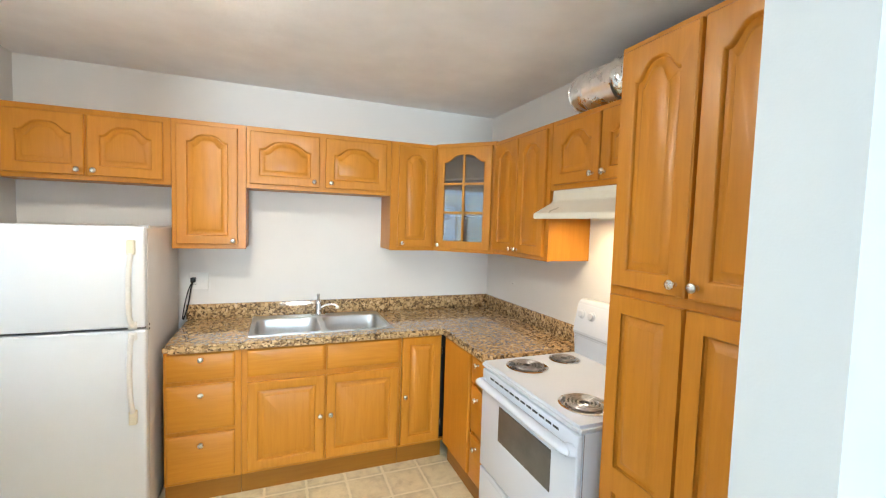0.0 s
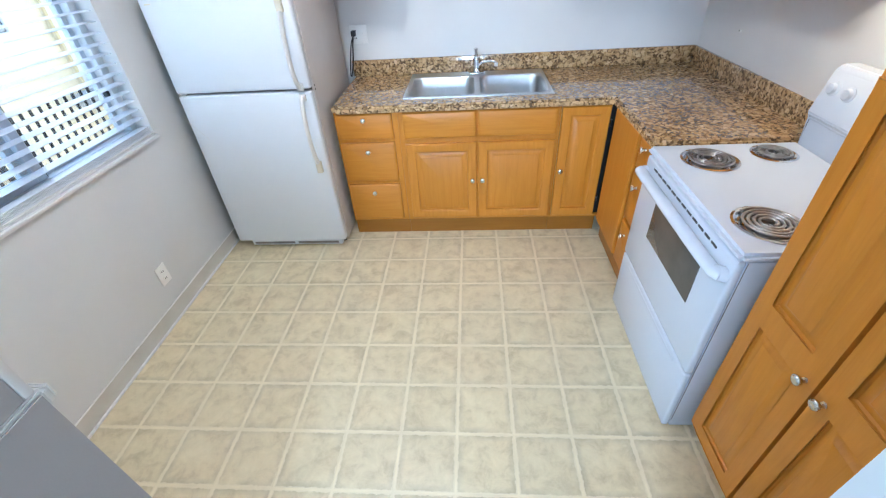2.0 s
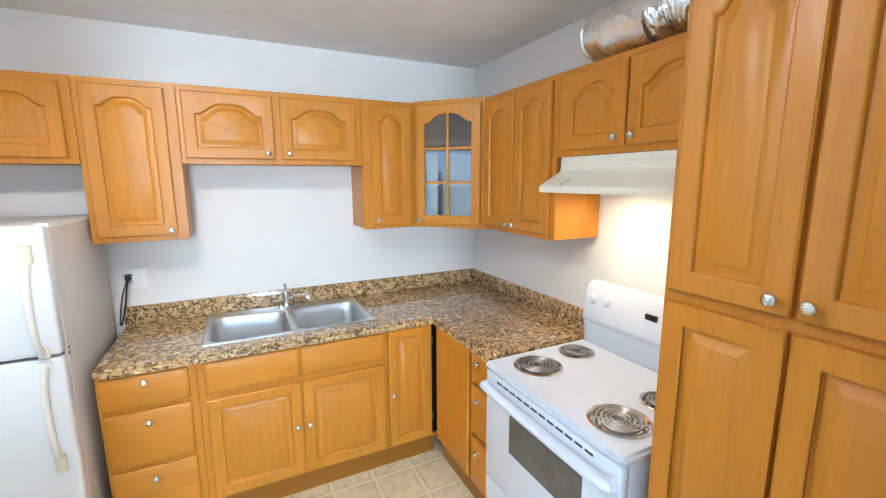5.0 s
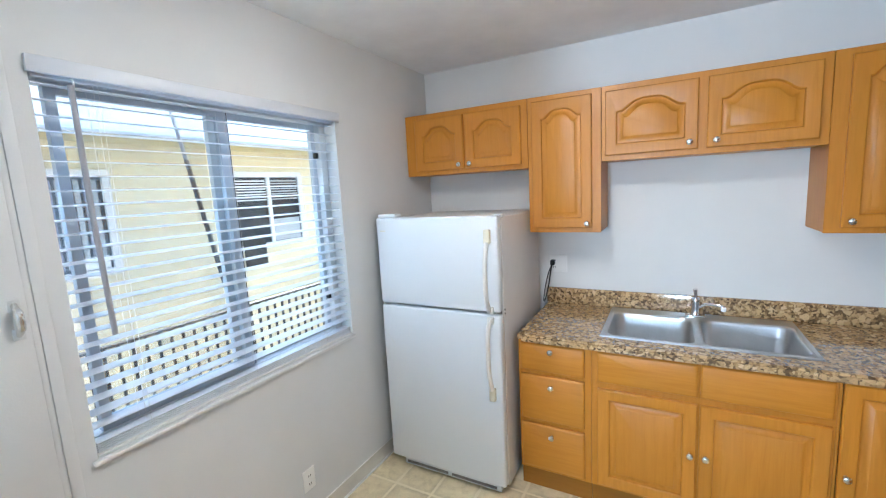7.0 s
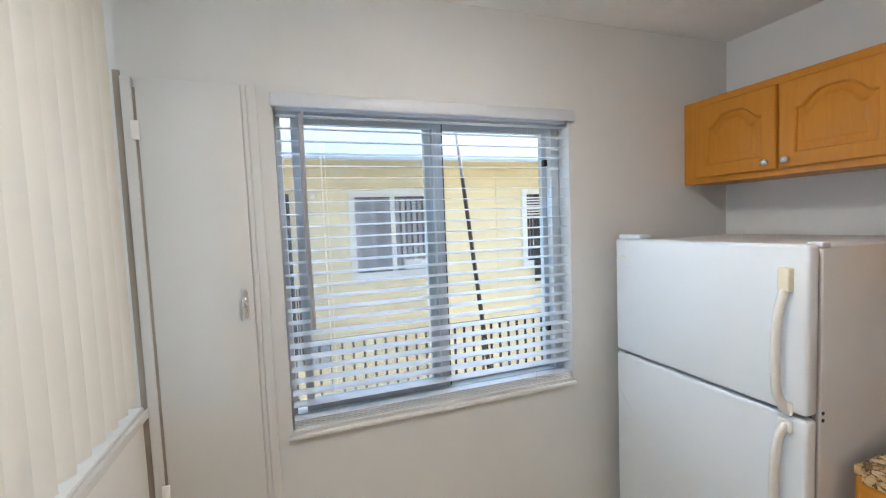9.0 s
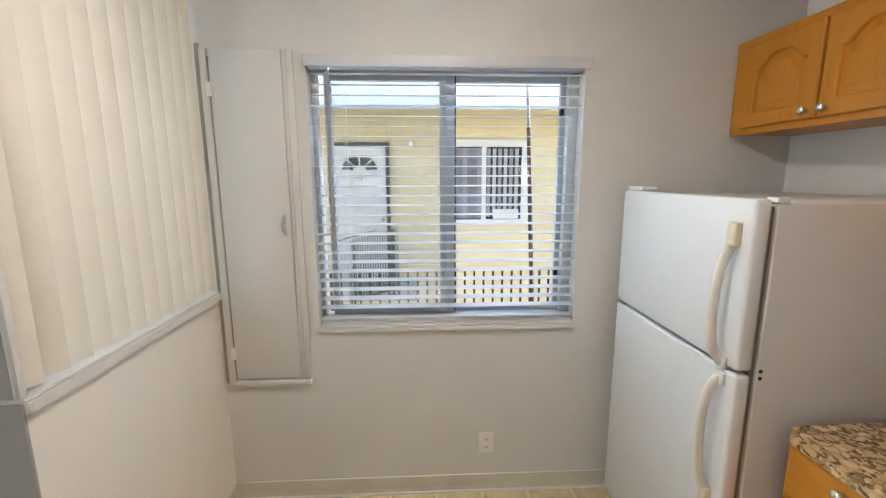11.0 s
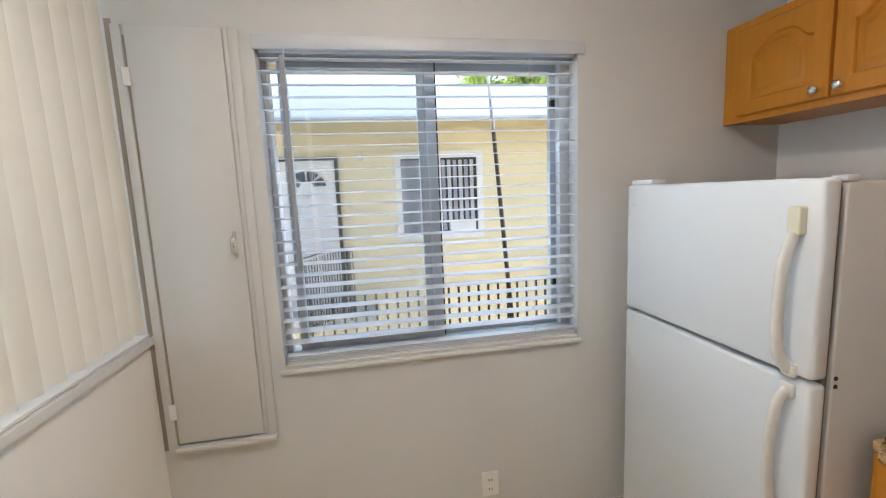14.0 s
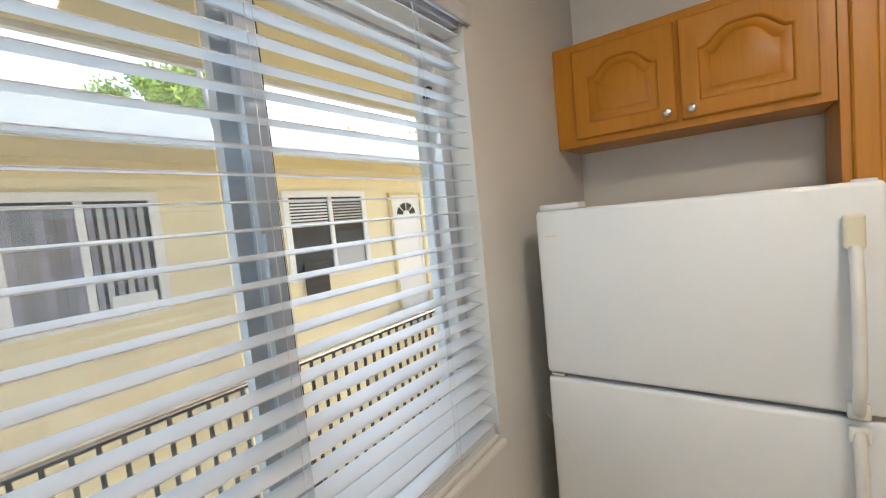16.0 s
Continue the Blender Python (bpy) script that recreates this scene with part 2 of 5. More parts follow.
CREAM = plain("aged_cream_plastic", (0.74, 0.69, 0.55), 0.4, var=0.05, scale=20)
HANDLE = plain("off_white_plastic", (0.80, 0.79, 0.76), 0.35, var=0.05, scale=14)
ALMOND = plain("almond_enamel", (0.78, 0.77, 0.67), 0.3, var=0.03, scale=8)
RUBBER = plain("grey_gasket", (0.22, 0.21, 0.21), 0.7, var=0.1)
BLACK = plain("black_plastic", (0.014, 0.014, 0.015), 0.35, var=0.2, scale=20)
COIL = plain("burner_coil", (0.34, 0.33, 0.32), 0.34, 0.9, var=0.3, scale=30)
OVENGLASS = plain("oven_glass", (0.10, 0.095, 0.085), 0.08, var=0.15, scale=10, bumps=0.0, rvar=0.03)
OUTLET = plain("outlet_plastic", (0.86, 0.85, 0.82), 0.3, var=0.02, scale=20)
BLIND = plain("blind_slat", (0.80, 0.815, 0.84), 0.32, var=0.03, scale=12, grain=200, bumps=0.04)
# thin vinyl lets some light through the slats
_t = BLIND.node_tree
_tl, _mx = _t.nodes.new("ShaderNodeBsdfTranslucent"), _t.nodes.new("ShaderNodeMixShader")
_tl.inputs[0].default_value = (0.68, 0.73, 0.80, 1)
_mx.inputs[0].default_value = 0.22
_t.links.new(_t.nodes["Principled BSDF"].outputs[0], _mx.inputs[1])
_t.links.new(_tl.outputs[0], _mx.inputs[2])
_t.links.new(_mx.outputs[0], _t.nodes["Material Output"].inputs[0])
VANE = plain("vinyl_vane", (0.82, 0.79, 0.72), 0.5, var=0.03, scale=5, grain=120, bumps=0.05)
VINYL = plain("window_aluminium", (0.52, 0.57, 0.63), 0.38, 0.0, var=0.05, scale=10)
CORD = plain("blind_cord", (0.75, 0.75, 0.73), 0.7)
GRANITE = granite("granite_laminate")
CLEAR = glass("clear_glass")
SCREEN, _t, _b = nodes_of("insect_mesh")
_b.inputs["Base Color"].default_value, _b.inputs["Roughness"].default_value = (0.42, 0.50, 0.53, 1), 0.7
_tl, _mx = _t.nodes.new("ShaderNodeBsdfTransparent"), _t.nodes.new("ShaderNodeMixShader")
_mx.inputs[0].default_value = 0.83
_t.links.new(_b.outputs[0], _mx.inputs[1])
_t.links.new(_tl.outputs[0], _mx.inputs[2])
_t.links.new(_mx.outputs[0], _t.nodes["Material Output"].inputs[0])
CABGLASS = glass("cabinet_glass", (0.72, 0.74, 0.75), 0.15)
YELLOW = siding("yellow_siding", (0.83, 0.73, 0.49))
# yellow set below the siding's, with the shadow under the roof edge in it
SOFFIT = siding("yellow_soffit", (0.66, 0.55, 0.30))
FASCIA = plain("white_fascia", (0.80, 0.80, 0.78), 0.6, var=0.05, scale=1.5)
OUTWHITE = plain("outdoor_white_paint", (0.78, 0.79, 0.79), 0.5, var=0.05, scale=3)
IRON = plain("dark_iron", (0.035, 0.03, 0.028), 0.5, 0.3, var=0.25, scale=15)
CONCRETE = plain("concrete", (0.45, 0.44, 0.42), 0.85, var=0.15, scale=2.0, grain=60, bumps=0.3)
CURTAIN = plain("window_blind_cloth", (0.20, 0.21, 0.24), 0.7, var=0.2, scale=4)
FOLD = plain("curtain_fold_grey", (0.30, 0.30, 0.36), 0.7, var=0.2, scale=4)
CURTAIN2 = plain("vane_cloth_pale", (0.45, 0.47, 0.48), 0.7, var=0.1, scale=4)
SHADEGLASS = plain("dim_window_glass", (0.03, 0.035, 0.045), 0.06, var=0.2, bumps=0.0, rvar=0.02)
WAND = plain("wand_grey_plastic", (0.34, 0.34, 0.36), 0.4, var=0.05)
POLE = plain("pole_dark", (0.05, 0.035, 0.03), 0.5, var=0.2)
LEAF = plain("leaf", (0.19, 0.29, 0.05), 0.55, var=0.45, scale=1.2, bumps=0.0)
LEAFY = plain("leaf_yellowing", (0.30, 0.24, 0.05), 0.55, var=0.4, scale=1.2, bumps=0.0)
BARK = plain("bark", (0.12, 0.085, 0.06), 0.9, var=0.3, scale=6, bumps=0.5)
DIFFUSER = emitter("lamp_diffuser", (1.0, 0.945, 0.865), LAMP_POWER)

# ---- building helpers ----


def quad_box(bm, lo, hi, m=None):
    vs = [bm.verts.new(((lo, hi)[i][0], (lo, hi)[j][1], (lo, hi)[k][2])) for i in (0, 1) for j in (0, 1) for k in (0, 1)]
    if m is not None:
        for v in vs:
            v.co = m @ v.co
    for f in ((0, 1, 3, 2), (4, 6, 7, 5), (0, 4, 5, 1), (2, 3, 7, 6), (0, 2, 6, 4), (1, 5, 7, 3)):
        bm.faces.new([vs[k] for k in f])
    return vs


def box_bm(lo, hi, bev=0.002, seg=2):
    bm = bmesh.new()
    quad_box(bm, lo, hi)
    if bev:
        bmesh.ops.bevel(bm, geom=bm.edges[:], offset=bev, segments=seg, affect="EDGES", clamp_overlap=True, profile=0.5)
    return bm


def mesh_of(name, bm, material, angle=38):
    bmesh.ops.recalc_face_normals(bm, faces=bm.faces)
    me = bpy.data.meshes.new(name)
    bm.to_mesh(me)
    bm.free()
    me.polygons.foreach_set("use_smooth", [True] * len(me.polygons))
    me.set_sharp_from_angle(angle=radians(angle))
    me.materials.append(material)
    return me


def part(name, bm, material, parent, label="", m=None, angle=38):
    """One mesh under a thing or a part; bm is a bmesh or a finished mesh."""
    me = bm if isinstance(bm, bpy.types.Mesh) else mesh_of(name, bm, material, angle)
    ob = new(name, me)
    ob.parent = parent
    if m is not None:
        ob.matrix_basis = m
    return tagged(ob, label) if label else ob


def thing(name, m, label, category, group="", kind=""):
    ob = new(name)
    ob.empty_display_size = 0.05
    ob.matrix_basis = m
    return tagged(ob, label, category, group, kind)


def solo(name, bm, material, label, category, m=None, group="", kind="", angle=38):
    ob = new(name, mesh_of(name, bm, material, angle))
    if m is not None:
        ob.matrix_basis = m
    return tagged(ob, label, category, group, kind)


def lathe(profile, n=20, caps=True):
    bm = bmesh.new()
    rings = []
    for r, z in profile:
        rings.append([bm.verts.new((r * math.cos(2 * math.pi * k / n), r * math.sin(2 * math.pi * k / n), z)) for k in range(n)])
    for a, b in zip(rings, rings[1:]):
        for k in range(n):
            bm.faces.new((a[k], a[(k + 1) % n], b[(k + 1) % n], b[k]))
    if caps:
        bm.faces.new(rings[0][::-1])
        bm.faces.new(rings[-1])
    return bm


def sweep(bm, pts, radius, n=10, flat=1.0, caps=True):
    """A tube along points; radius a number or one a point; flat squeezes it across."""
    pts = [Vector(p) for p in pts]
    rings, side = [], None
    for k, p in enumerate(pts):
        d = (pts[min(k + 1, len(pts) - 1)] - pts[max(k - 1, 0)]).normalized()
        if side is None:
            side = d.cross(Vector((0, 0, 1)) if abs(d.z) < 0.9 else Vector((1, 0, 0))).normalized()
        side = (side - d * side.dot(d)).normalized()
        up = d.cross(side)
        r = radius[k] if isinstance(radius, (list, tuple)) else radius
        rings.append([bm.verts.new(p + side * (r * math.cos(2 * math.pi * j / n)) + up * (r * flat * math.sin(2 * math.pi * j / n))) for j in range(n)])
    for a, b in zip(rings, rings[1:]):
        for j in range(n):
            bm.faces.new((a[j], a[(j + 1) % n], b[(j + 1) % n], b[j]))
    if caps:
        bm.faces.new(rings[0][::-1])
        bm.faces.new(rings[-1])
    return bm


def tube(pts, radius, n=10, flat=1.0):
    return sweep(bmesh.new(), pts, radius, n, flat)


def bend(pts, steps=6):
    """Points along a smooth line through the given ones."""
    pts = [Vector(p) for p in pts]
    out = []
    for k in range(len(pts) - 1):
        a, b, c, d = pts[max(k - 1, 0)], pts[k], pts[k + 1], pts[min(k + 2, len(pts) - 1)]
        for s in range(steps):
            u = s / steps
            out.append(0.5 * (2 * b + (c - a) * u + (2 * a - 5 * b + 4 * c - d) * u * u + (3 * b - a - 3 * c + d) * u ** 3))
    return out + [pts[-1]]


def bridge(bm, loops, fill=False, close=True):
    rows = [[bm.verts.new(p) for p in lp] for lp in loops]
    n = len(rows[0])
    for a, b in zip(rows, rows[1:]):
        for k in range(n if close else n - 1):
            bm.faces.new((a[k], a[(k + 1) % n], b[(k + 1) % n], b[k]))
    if fill:
        bm.faces.new(rows[-1])
    return rows


def cells(xs, ys, keep, z0, z1):
    """A slab made of the kept cells of a grid, with true holes."""
    bm = bmesh.new()
    grid = {}

    def vert(i, j):
        if (i, j) not in grid:
            grid[(i, j)] = bm.verts.new((xs[i], ys[j], z1))
        return grid[(i, j)]
    for i in range(len(xs) - 1):
        for j in range(len(ys) - 1):
            if keep((xs[i] + xs[i + 1]) / 2, (ys[j] + ys[j + 1]) / 2):
                bm.faces.new((vert(i, j), vert(i + 1, j), vert(i + 1, j + 1), vert(i, j + 1)))
    ret = bmesh.ops.extrude_face_region(bm, geom=bm.faces[:])
    for v in ret["geom"]:
        if isinstance(v, bmesh.types.BMVert):
            v.co.z = z0
    bmesh.ops.recalc_face_normals(bm, faces=bm.faces)
    return bm


# ---- cabinet doors, drawers and knobs ----
N_TOP = 28


def door_loop(w, h, inset, y, arch):
    x0, x1, z0, z1 = inset, w - inset, inset, h - inset
    lp = [(x0, y, z0), (x1, y, z0)]
    for k in range(N_TOP + 1):
        u = 1 - 2 * k / N_TOP
        drop = 0.0
        if arch:
            drop = arch * (1 - 0.5 * (1 + math.cos(math.pi * min(1, abs(u) / 0.90) ** 1.8)))
        lp.append(((x0 + x1) / 2 + u * (x1 - x0) / 2, y, z1 - drop))
    return lp


def knob_mesh():
    bm = lathe([(0.0085, 0), (0.0075, 0.003), (0.0055, 0.008), (0.0065, 0.013), (0.0135, 0.017), (0.0155, 0.021), (0.0145, 0.026), (0.009, 0.029), (0.003, 0.0298)], 18)
    return mesh_of("knob", bm, NICKEL, 60)


KNOB = knob_mesh()


def add_knob(parent, x, z):
    part("knob", KNOB, NICKEL, parent, "satin nickel knob", pose(x, -0.001, z, 90, 0, 0))


PANEL = ((0.009, 0.0135), (0.014, 0.0138), (0.036, 0.0050), (0.038, 0.0022), (0.041, 0.0010))


def panel_door(parent, x0, x1, z0, z1, y=-0.02, arch=0.0, knob=None, stile=0.052, rails=None, m=None):
    """A raised-panel door: a frame and its panel. rails: panels given as (low, high) parts of the height."""
    w, h = x1 - x0, z1 - z0
    base = pose(x0, y, z0) if m is None else m
    bm = bmesh.new()
    if rails:
        bm.free()
        cuts = sorted([0, h] + [v for r in rails for v in r])
        bm = cells([0, stile, w - stile, w], cuts, lambda x, z: not (stile < x < w - stile and any(lo < z < hi for lo, hi in rails)), -0.02, 0)
        for v in bm.verts:
            v.co = Vector((v.co.x, -v.co.z, v.co.y))
        rim = [ed for ed in bm.edges if all(v.co.y < 0.001 for v in ed.verts) and len(ed.link_faces) == 2 and ed.calc_face_angle() > 0.8]
        bmesh.ops.bevel(bm, geom=rim, offset=0.004, segments=2, affect="EDGES", clamp_overlap=True)
        door = part("door", bm, OAKV, parent, "", base)
        for lo, hi in rails:
            b2 = bmesh.new()
            pw, ph = w - 2 * stile, hi - lo
            lps = [[(p[0] + stile, p[1], p[2] + lo) for p in door_loop(pw, ph, i, yy, 0)] for i, yy in ((-0.001, 0.005), (0.005, 0.007)) + PANEL]
            bridge(b2, lps, True)
            part("raised_panel", b2, OAKV, door)
    else:
        bridge(bm, [door_loop(w, h, 0, 0.02, 0), door_loop(w, h, 0, 0.005, 0), door_loop(w, h, 0.005, 0, 0), door_loop(w, h, stile, 0, arch),
                    door_loop(w, h, stile + 0.003, 0.001, arch), door_loop(w, h, stile + 0.007, 0.006, arch), door_loop(w, h, stile + 0.009, 0.0135, arch)])
        door = part("door", bm, OAKV, parent, "", base)
        b2 = bmesh.new()
        bridge(b2, [door_loop(w, h, stile + i, yy, arch) for i, yy in PANEL], True)
        part("raised_panel", b2, OAKV, door)
    if knob:
        add_knob(door, knob[0] - x0, knob[1] - z0)
    return door


def drawer(parent, x0, x1, z0, z1, knob=True, y=-0.02, name="drawer_front"):
    w, h = x1 - x0, z1 - z0
    bm = bmesh.new()
    bridge(bm, [door_loop(w, h, 0, 0.02, 0), door_loop(w, h, 0, 0.008, 0), door_loop(w, h, 0.004, 0.003, 0), door_loop(w, h, 0.012, 0, 0)], True)
    d = part(name, bm, OAKH, parent, "", pose(x0, y, z0))
    if knob:
        add_knob(d, w / 2, h * 0.80)
    return d


def face_body(parent, w, h, d, z0=0.0, top=None):
    """Cabinet box with a face board that the doors close on."""
    part("body", box_bm((0.002, 0.0185, z0 + 0.003), (w - 0.002, d, (h if top is None else top) - 0.002), 0.001, 1), OAKV, parent)
    part("face_frame", box_bm((0, 0, z0), (w, 0.018, h), 0.0015, 1), OAKV, parent)

# ---- the large structure ----
XW, XR, YB, ZC = -0.737, 2.464, 4.583, 2.555      # window wall, stove wall, sink wall, ceiling
YD = 1.875                                        # kitchen face of the divider
WIN = (2.338, 3.583, 0.908, 2.135)                 # kitchen window: y, y, z, z
LIV = (-0.15, 0.65, 0.90, 2.20)                   # assumed living room window, out of view
LX, LY = 3.9, -2.6


def structure(name, bm, material, label, m=None):
    return solo(name, bm, material, label, name.split("_")[0], m, kind="structure")


def wall_boxes(name, boxes, label, material=None):
    bm = bmesh.new()
    for lo, hi in boxes:
        quad_box(bm, lo, hi)
    return structure(name, bm, material or WALL, label)


T = 0.15
# window wall with the kitchen window cut through it
wall_boxes("wall_west", [
    ((XW - T, LY - T, 0), (XW, YB + T, WIN[2])), ((XW - T, LY - T, WIN[3]), (XW, YB + T, ZC)),
    ((XW - T, LY - T, WIN[2]), (XW, WIN[0], WIN[3])), ((XW - T, WIN[1], WIN[2]), (XW, YB + T, WIN[3]))],
    "pale grey painted wall with the kitchen window", GREYWALL)
wall_boxes("wall_north", [((XW, YB, 0), (XR + T, YB + T, ZC))], "white painted wall behind the sink")
wall_boxes("wall_east", [((XR, 1.82, 0), (XR + T, YB, ZC))], "white painted wall behind the stove")
wall_boxes("wall_partition", [((1.55, 1.655, 0), (LX, 1.82, ZC))], "partition beside the pantry, its wall colour dimmed and cooled for the light", PALE)
wall_boxes("wall_living_east", [((LX, LY - T, 0), (LX + T, 1.655, ZC))], "pale living room wall")
wall_boxes("wall_living_south", [((XW, LY - T, 0), (LX, LY, LIV[2])), ((XW, LY - T, LIV[3]), (LX, LY, ZC)), ((XW, LY - T, LIV[2]), (LIV[0], LY, LIV[3])), ((LIV[1], LY - T, LIV[2]), (LX, LY, LIV[3]))],
           "pale living room wall out of view, with an assumed window opening")
# divider: a half wall, a closing post, and the cap on it
wall_boxes("wall_divider", [((XW, YD - 0.19, 0), (0.235, YD, 1.090))], "white painted half wall under the vertical blind", WHITE)
wall_boxes("wall_divider_post", [((0.150, YD - 0.19, 1.102), (0.234, YD - 0.096, ZC))], "darker taupe post at the end of the divider", TAUPE)
structure("trim_divider_end", box_bm((0.2355, YD - 0.19, 0), (0.240, YD - 0.001, 1.089), 0.001, 1), TAUPE, "darker taupe end of the half wall")
bm = bmesh.new()
quad_box(bm, (XW, YD - 0.194, 1.091), (0.238, YD + 0.006, 1.101))
quad_box(bm, (XW, YD + 0.0005, 1.060), (0.238, YD + 0.012, 1.0905))
quad_box(bm, (XW, YD + 0.0125, 1.064), (0.238, YD + 0.020, 1.096))
bmesh.ops.bevel(bm, geom=bm.edges[:], offset=0.003, segments=2, affect="EDGES", clamp_overlap=True)
structure("trim_ledge", bm, TRIM, "white painted ledge on the half wall")
structure("trim_divider_bead", box_bm((0.220, YD - 0.020, 1.103), (0.239, YD - 0.002, ZC), 0.003), TRIM, "white painted corner strip")
structure("trim_divider_return", box_bm((0.220, YD - 0.095, 1.103), (0.2375, YD - 0.0205, ZC), 0.001, 1), TAUPE, "darker taupe return of the post")
bm = bmesh.new()
quad_box(bm, (XW - T, LY - T, ZC), (LX + T, YB + T, ZC + 0.15))
structure("ceiling", bm, CEIL, "white textured ceiling")
bm = bmesh.new()
quad_box(bm, (XW - T, 1.63, -0.12), (XR + T, YB + T, 0.0))
floor = structure("floor", bm, GROUT, "beige sheet floor printed with square tiles and cream joints")
bm = bmesh.new()
quad_box(bm, (XW - T, LY - T, -0.12), (LX + T, 1.63, 0.0))
structure("floor_living", bm, CARPET, "beige carpet in the next room")


def baseboard(name, a, b, inward):
    """Vinyl cove base along a wall from a to b."""
    a, b, n = Vector(a), Vector(b), Vector(inward)
    bm = bmesh.new()
    prof = [(0.0, 0.0), (0.014, 0.0), (0.012, 0.006), (0.006, 0.016), (0.0045, 0.03), (0.0045, 0.079), (0.003, 0.084), (0.0, 0.085)]
    rows = [[bm.verts.new(p + n * (d + 0.0005) + Vector((0, 0, z))) for d, z in prof] for p in (a, b)]
    for k in range(len(prof) - 1):
        bm.faces.new((rows[0][k], rows[0][k + 1], rows[1][k + 1], rows[1][k]))
    for r in rows:
        bm.faces.new(r)
    structure(name, bm, COVE, "grey-beige vinyl cove base")
    lo = [min(a[k], b[k]) for k in range(3)]
    hi = [max(a[k], b[k]) for k in range(3)]
    for k in range(2):
        lo[k] += min(0, n[k]) * 0.0065 + max(0, n[k]) * 0.0006
        hi[k] += max(0, n[k]) * 0.0065 - max(0, -n[k]) * 0.0006
    structure("trim_" + name, box_bm((lo[0], lo[1], 0.0855), (hi[0], hi[1], 0.0915), 0.001, 1), OUTLET, "thin white paint line above the base")


baseboard("baseboard_west", (XW, YD, 0), (XW, YB, 0), (1, 0, 0))
baseboard("baseboard_divider", (XW, YD, 0), (0.235, YD, 0), (0, 1, 0))
for nm, a, b in (("trim_floor_bead", (XW + 0.014, YD + 0.014, 0), (XW + 0.026, 3.9, 0.011)), ("trim_floor_bead_divider", (XW + 0.022, YD + 0.014, 0), (0.235, YD + 0.026, 0.011))):
    structure(nm, box_bm(a, b, 0.0015, 1), TRIM, "thin white sealant bead along the base")

# ---- kitchen window: frame, sashes, panes, sill ----
wy0, wy1, wz0, wz1 = WIN
window = thing("window_1", pose(XW, (wy0 + wy1) / 2, wz0), "grey aluminium sliding kitchen window left slightly open", "window", kind="structure")


def wpart(name, lo, hi, mat, label="", bev=0.003):
    o = Vector((XW, (wy0 + wy1) / 2, wz0))
    return part(name, box_bm(Vector(lo) - o, Vector(hi) - o, bev), mat, window, label)


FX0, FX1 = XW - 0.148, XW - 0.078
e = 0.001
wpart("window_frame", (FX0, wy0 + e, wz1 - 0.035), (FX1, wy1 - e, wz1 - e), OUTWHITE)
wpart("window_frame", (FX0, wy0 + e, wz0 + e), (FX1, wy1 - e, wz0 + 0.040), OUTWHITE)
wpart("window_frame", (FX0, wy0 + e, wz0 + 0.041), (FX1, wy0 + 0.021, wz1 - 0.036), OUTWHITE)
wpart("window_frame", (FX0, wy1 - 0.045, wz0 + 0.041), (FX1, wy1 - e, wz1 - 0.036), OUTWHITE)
ym = 2.962
# inner sliding sash nearer the divider, outer fixed light; each with its stile and rail widths
for nm, y0, y1, x0, x1, sl, sr, sb in (("sliding_sash", 2.394, 2.998, XW - 0.112, XW - 0.084, 0.030, 0.040, 0.042), ("fixed_sash", 2.928, wy1 - 0.046, XW - 0.142, XW - 0.115, 0.034, 0.026, 0.016)):
    z0, z1, st_ = wz0 + 0.042, wz1 - 0.036, 0.030
    bm = bmesh.new()
    o = Vector((XW, (wy0 + wy1) / 2, wz0))
    for lo, hi in (((x0, y0, z0), (x1, y0 + sl, z1)), ((x0, y1 - sr, z0), (x1, y1, z1)), ((x0, y0 + sl, z0), (x1, y1 - sr, z0 + sb)), ((x0, y0 + sl, z1 - st_), (x1, y1 - sr, z1))):
        quad_box(bm, Vector(lo) - o, Vector(hi) - o)
    sash = part(nm, bm, VINYL, window)
    xm = (x0 + x1) / 2
    pane = part("pane", box_bm(Vector((xm - 0.002, y0 + sl - 0.004, z0 + sb - 0.004)) - o, Vector((xm + 0.002, y1 - sr + 0.004, z1 - st_ + 0.004)) - o, 0), CLEAR, sash)
    pane.visible_shadow = False
wpart("insect_screen", (XW - 0.1472, wy0 + 0.022, wz0 + 0.042), (XW - 0.1464, 2.927, wz1 - 0.037), SCREEN, "fine grey insect screen outside the sliding sash", 0)
wpart("seal", (XW - 0.1145, 2.9985, wz0 + 0.044), (XW - 0.086, 3.004, wz1 - 0.038), BLACK, "black weather strip", 0.001)
wpart("latch", (XW - 0.084, ym - 0.005, 1.50), (XW - 0.068, ym + 0.018, 1.58), VINYL, "grey sash latch")
wpart("stop_block", (XW - 0.100, 3.500, 1.915), (XW - 0.076, 3.519, 1.945), BLACK, "small black stop")
wpart("stop_block", (XW - 0.100, 3.500, 1.135), (XW - 0.076, 3.519, 1.165), BLACK, "small black stop")
wpart("reveal_liner", (XW - 0.077, wy0 + e, wz0 + e), (XW - 0.0005, wy1 - e, wz0 + 0.012), TRIM)
wpart("window_sill", (XW + 0.0005, 2.322, 0.892), (XW + 0.020, 3.590, 0.907), TRIM, "white painted sill board")

# ---- venetian blind ----
blind = thing("venetian_blind", pose(XW - 0.035, 2.955, 0.933), "lowered white venetian blind with slats tilted open in the window", "window blind")
BL0, BL1 = wy0 + 0.007 - 2.955, wy1 - 0.007 - 2.955


